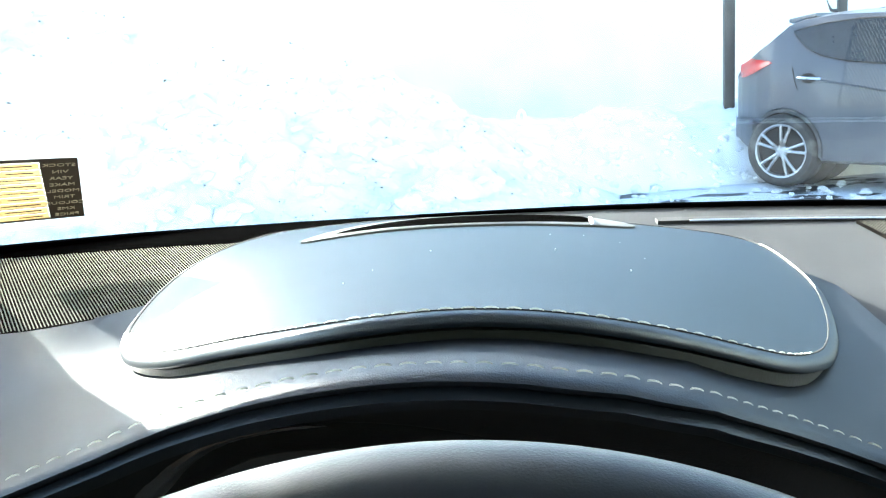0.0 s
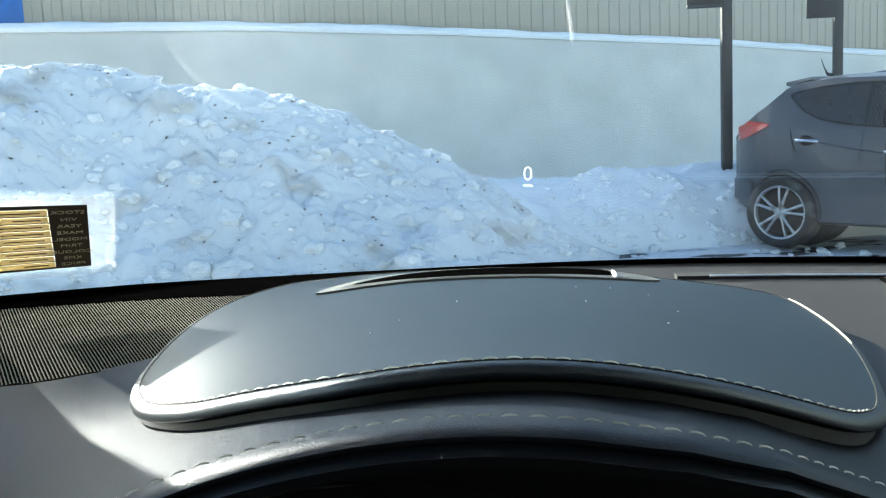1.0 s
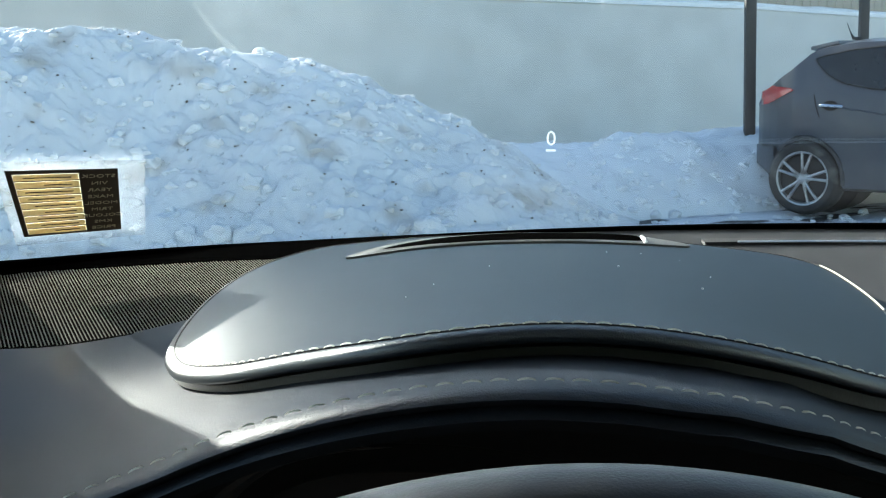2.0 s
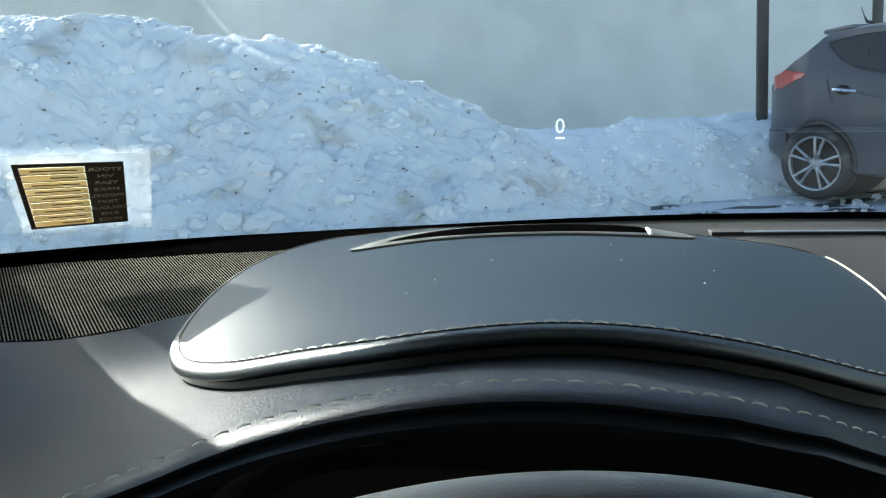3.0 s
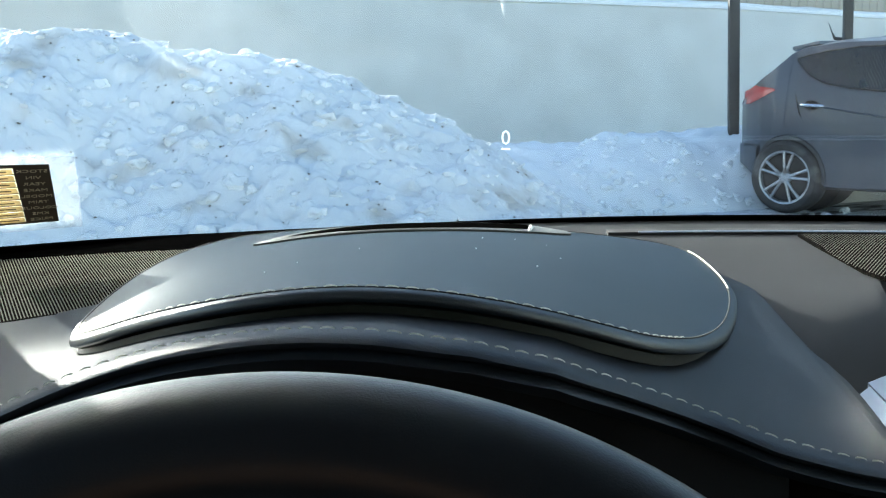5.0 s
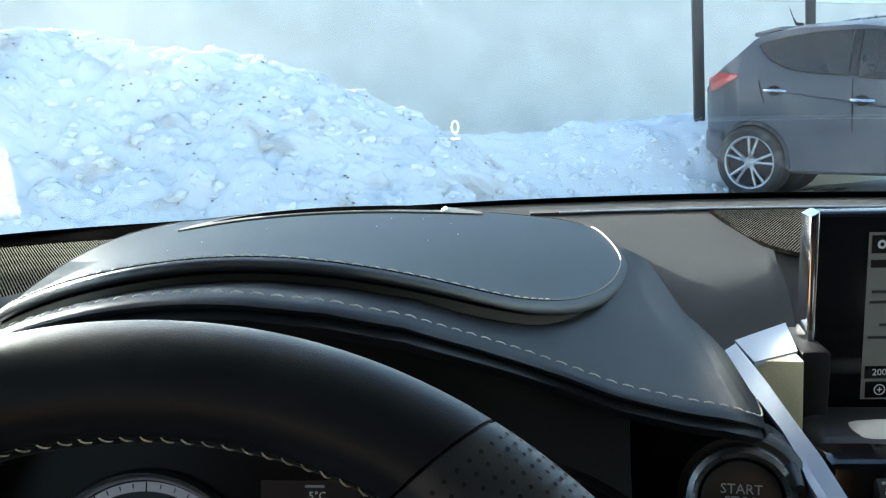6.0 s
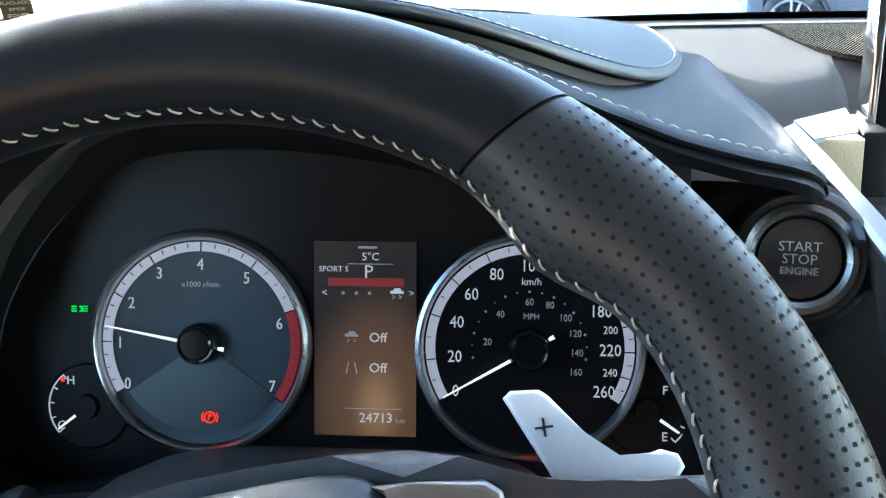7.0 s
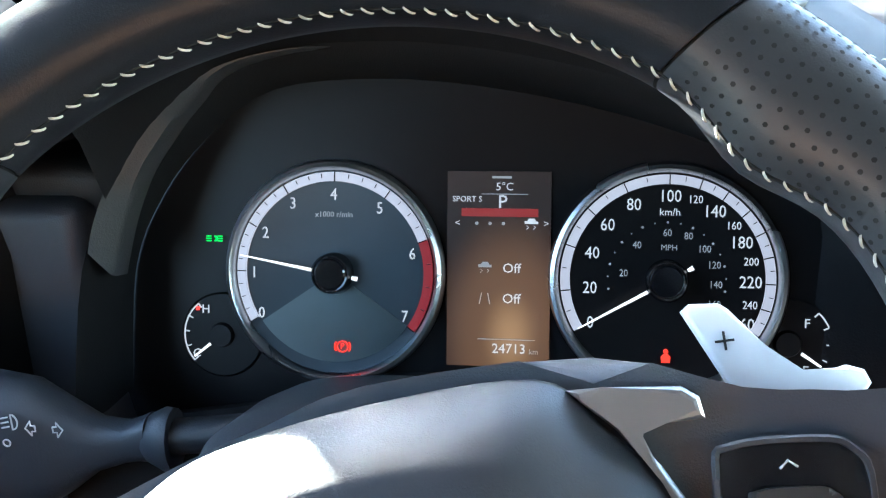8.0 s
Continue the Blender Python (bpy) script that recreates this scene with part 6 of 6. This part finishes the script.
part("edge_lip", tube(curve_through([(0.224, 0.5, 1.1035), (0.2325, 0.514, 1.098), (0.2385, 0.51, 1.094), (0.2405, 0.495, 1.09), (0.2405, 0.478, 1.085)], 8), [0.006 - 0.0035 * (k / 32) ** 2 for k in range(33)], 16), M["hood"], trim, "dark padded edge beside the strip", m=trim_in)
part("vent_side", prism([(0.2486, 1.1085), (0.279, 1.1078), (0.2803, 1.06), (0.2486, 1.06)], -0.64, -0.6065, 0.001), M["beige"], trim, "vent side with sunlight painted into its beige", m=trim_in @ pose(0, 0, 0, 90, 0, 0))

vent_m, vent_in = in_car((0.4, 0.62, 1.0))
vent = thing("centre_vent", vent_m, "black centre console panel with air vents", "air vent")
part("panel", box((0.34, 0.065, 0.2), (0.45, 0.61, 0.97), 0.01, 3), M["under"], vent, m=vent_in)
part("column", box((0.018, 0.06, 0.12), (0.2905, 0.65, 1.05), 0.003), M["visor"], vent, m=vent_in)
part("vent_bar", loft([[(x, 0.597 - 0.015 * math.cos(a), 1.066 + h * math.sin(a)) for a in (2 * math.pi * k / 16 for k in range(16))] for x, h in ((0.3025, 0.0008), (0.304, 0.0032), (0.3065, 0.0053), (0.311, 0.0069), (0.322, 0.008), (0.35, 0.0085), (0.45, 0.0085), (0.6, 0.0085))], True, True), M["ledge"], vent, "pale rounded bar below the screen", m=vent_in)
part("control_panel", box((0.243, 0.032, 0.13), (0.397, 0.56, 1.006), 0.005), M["gloss"], vent, "gloss black control panel", m=vent_in)
dialw = part("thumb_wheel", lathe([(0.0, -0.006), (0.0162, -0.006), (0.0174, -0.0049), (0.0174, 0.0049), (0.0162, 0.006), (0.0, 0.006)], 40), M["under"], vent, "ribbed vent thumb wheel", m=vent_in @ pose(0.3056, 0.553, 1.047, 0, 90, 0))
for k, (z, w) in enumerate(((1.0612, 0.0045), (1.0572, 0.005), (1.0522, 0.006), (1.0462, 0.0062))):
    part("mark", box((w, 0.0006, 0.0013), (0.3043 + 0.0009 * k, 0.5345 + 0.0012 * abs(k - 2) ** 2, z)), M["print"], dialw, "white mark", m=vent_in, smooth=False)
lettering("Y", 0.0075, (0.3068, 1.0365, -0.5375), M["print"], dialw, "lettering", m=vent_in @ pose(0, 0, 0, 90, 0, 0))

SCREEN = CAR @ Matrix.Translation((0.2935, 0.645, 1.063)) @ pose(0, 0, 0, 0, 0, 2) @ pose(0, 0, 0, 90, 0, 0) @ Matrix.Scale(0.81, 4)
monitor = thing("centre_screen", SCREEN, "upright black navigation screen with a silver edge", "display screen")
part("case", box((0.29, 0.158, 0.026), (0.145, 0.079, -0.013), 0.004, 3), M["gloss"], monitor)
part("edge_strip", prism([(-0.004, 0.155), (0.003, 0.159), (0.003, 0.041), (0.001, 0.046), (-0.004, 0.06)], -0.02, 0.002, 0.001), M["chrome"], monitor, "silver edge strip")
shown = part("display", box((0.21, 0.132, 0.001), (0.146, 0.076, 0.0005)), M["map"], monitor, "lit grey and yellow road map", smooth=False)
for x, y, w, h, mm in ((0.060, 0.133, 0.034, 0.014, "gloss"), (0.052, 0.118, 0.018, 0.006, "gloss"), (0.075, 0.113, 0.018, 0.017, "map_yellow"), (0.11, 0.06, 0.02, 0.1, "map_yellow"), (0.057, 0.032, 0.028, 0.010, "gloss"), (0.055, 0.018, 0.022, 0.013, "gloss"), (0.13, 0.02, 0.06, 0.012, "map_green")):
    part("map_field", box((w, h, 0.0008), (x, y, 0.0012)), M[mm], shown, smooth=False)
for x, y, w in ((0.054, 0.096, 0.018), (0.05, 0.088, 0.012), (0.062, 0.07, 0.02), (0.052, 0.06, 0.016), (0.07, 0.05, 0.014), (0.078, 0.1, 0.01)):
    part("caption_bar", box((w, 0.0022, 0.0008), (x, y, 0.0014)), M["under"], shown, smooth=False)
lettering("SW", 0.0078, (0.0655, 0.133, 0.0019), M["white_ink"], shown)
lettering("200m", 0.0075, (0.057, 0.032, 0.0019), M["white_ink"], shown)
part("compass", arc(0.0505, 0.133, 0.0016, 0.0034, 0, 360, 0.0016, 0.002, 20), M["white_ink"], shown, smooth=False)
part("zoom_mark", arc(0.055, 0.018, 0.0036, 0.0044, 0, 360, 0.0016, 0.002, 20), M["white_ink"], shown, smooth=False)
part("zoom_mark", joined(box((0.004, 0.0008, 0.0004), (0.055, 0.018, 0.0018)), box((0.0008, 0.004, 0.0004), (0.055, 0.018, 0.0018))), M["white_ink"], shown, smooth=False)

# ---- on the windscreen: dealer's sticker and the head-up reading ----
QUAD = ((-0.3991, 0.0971), (-0.3323, 0.0962), (-0.3680, 0.0375), (-0.4349, 0.0352))


def on_sticker(u, v, lift=0.0):
    """u from left to right, v from top to bottom, over the sticker's plan on the glass."""
    (ax, au), (bx, bu), (cx, cu), (dx, du) = QUAD
    x = (ax * (1 - u) + bx * u) * (1 - v) + (dx * (1 - u) + cx * u) * v
    h = (au * (1 - u) + bu * u) * (1 - v) + (du * (1 - u) + cu * u) * v
    return on_screen(x, h, -0.006 - lift)


stick_m, stick_in = in_car((-0.39, 0.87, 1.18))
sticker = thing("windscreen_sticker", stick_m, "yellow and brown dealer information sticker on the windscreen", "sticker")


def sticker_field(name, u0, u1, v0, v1, mat_, lift, label=""):
    return part(name, slab(lambda u, v: on_sticker(u, v, lift), steps(u0, u1, 6), steps(v0, v1, 2), 0.0002, (0, -0.5, -0.87)), mat_, sticker, label, m=stick_in, smooth=False)


film_ = sticker_field("film", -0.10, 1.26, -0.11, 1.15, M["stick_clear"], 0.0, "clear backing film")
film_.visible_shadow = False
for u0, u1, v0, v1 in [(0.0, 0.05, 0.0, 1.0), (0.64, 1.0, 0.0, 1.0), (0.05, 0.64, 0.0, 0.05)] + [(0.05, 0.64, 0.14 + 0.103 * k, 0.155 + 0.103 * k) for k in range(8)] + [(0.05, 0.64, 0.964, 1.0)]:
    sticker_field("ground", u0, u1, v0, v1, M["stick_dark"], 0.0004, "dark brown ground")
words = ["STOCK", "VIN", "YEAR", "MAKE", "MODEL", "TRIM", "COLOUR", "KMS", "PRICE"]
for k, word in enumerate(words):
    v0 = 0.055 + 0.103 * k
    sticker_field("entry_field", 0.055, 0.635, v0, v0 + 0.082, M["stick_tan"], 0.0007)
    rng = random.Random(k + 20)
    a = 0.57
    sticker_field("written_bar", a - rng.uniform(0.22, 0.45), a, v0 + 0.034, v0 + 0.047, M["stick_dark"], 0.001, "illegible handwriting")
    cu_at = on_sticker(0.82, v0 + 0.042, 0.001)
    right = (on_sticker(0.9, v0 + 0.042) - on_sticker(0.75, v0 + 0.042)).normalized()
    up = (on_sticker(0.82, v0) - on_sticker(0.82, v0 + 0.08)).normalized()
    nrm = right.cross(up).normalized()
    up = nrm.cross(right)
    frame_ = Matrix((right, up, nrm)).transposed().to_4x4()
    frame_.translation = cu_at
    lettering(word, 0.0074, (0, 0, 0), M["stick_word"], sticker, "mirrored_word", m=stick_in @ frame_, depth=0.0001, mirror=True)

hud = thing("speed_reading", CAR @ pose(0.003, 2.11, 1.157, 84, 0, 0), "pale glowing head-up digit hanging ahead of the windscreen", "head-up reading")
lettering("0", 0.042, (0, 0, 0), M["hud"], hud, "digit", depth=0.0004)
part("unit_bar", box((0.019, 0.004, 0.0006), (0, -0.022, 0)), M["hud"], hud, smooth=False)
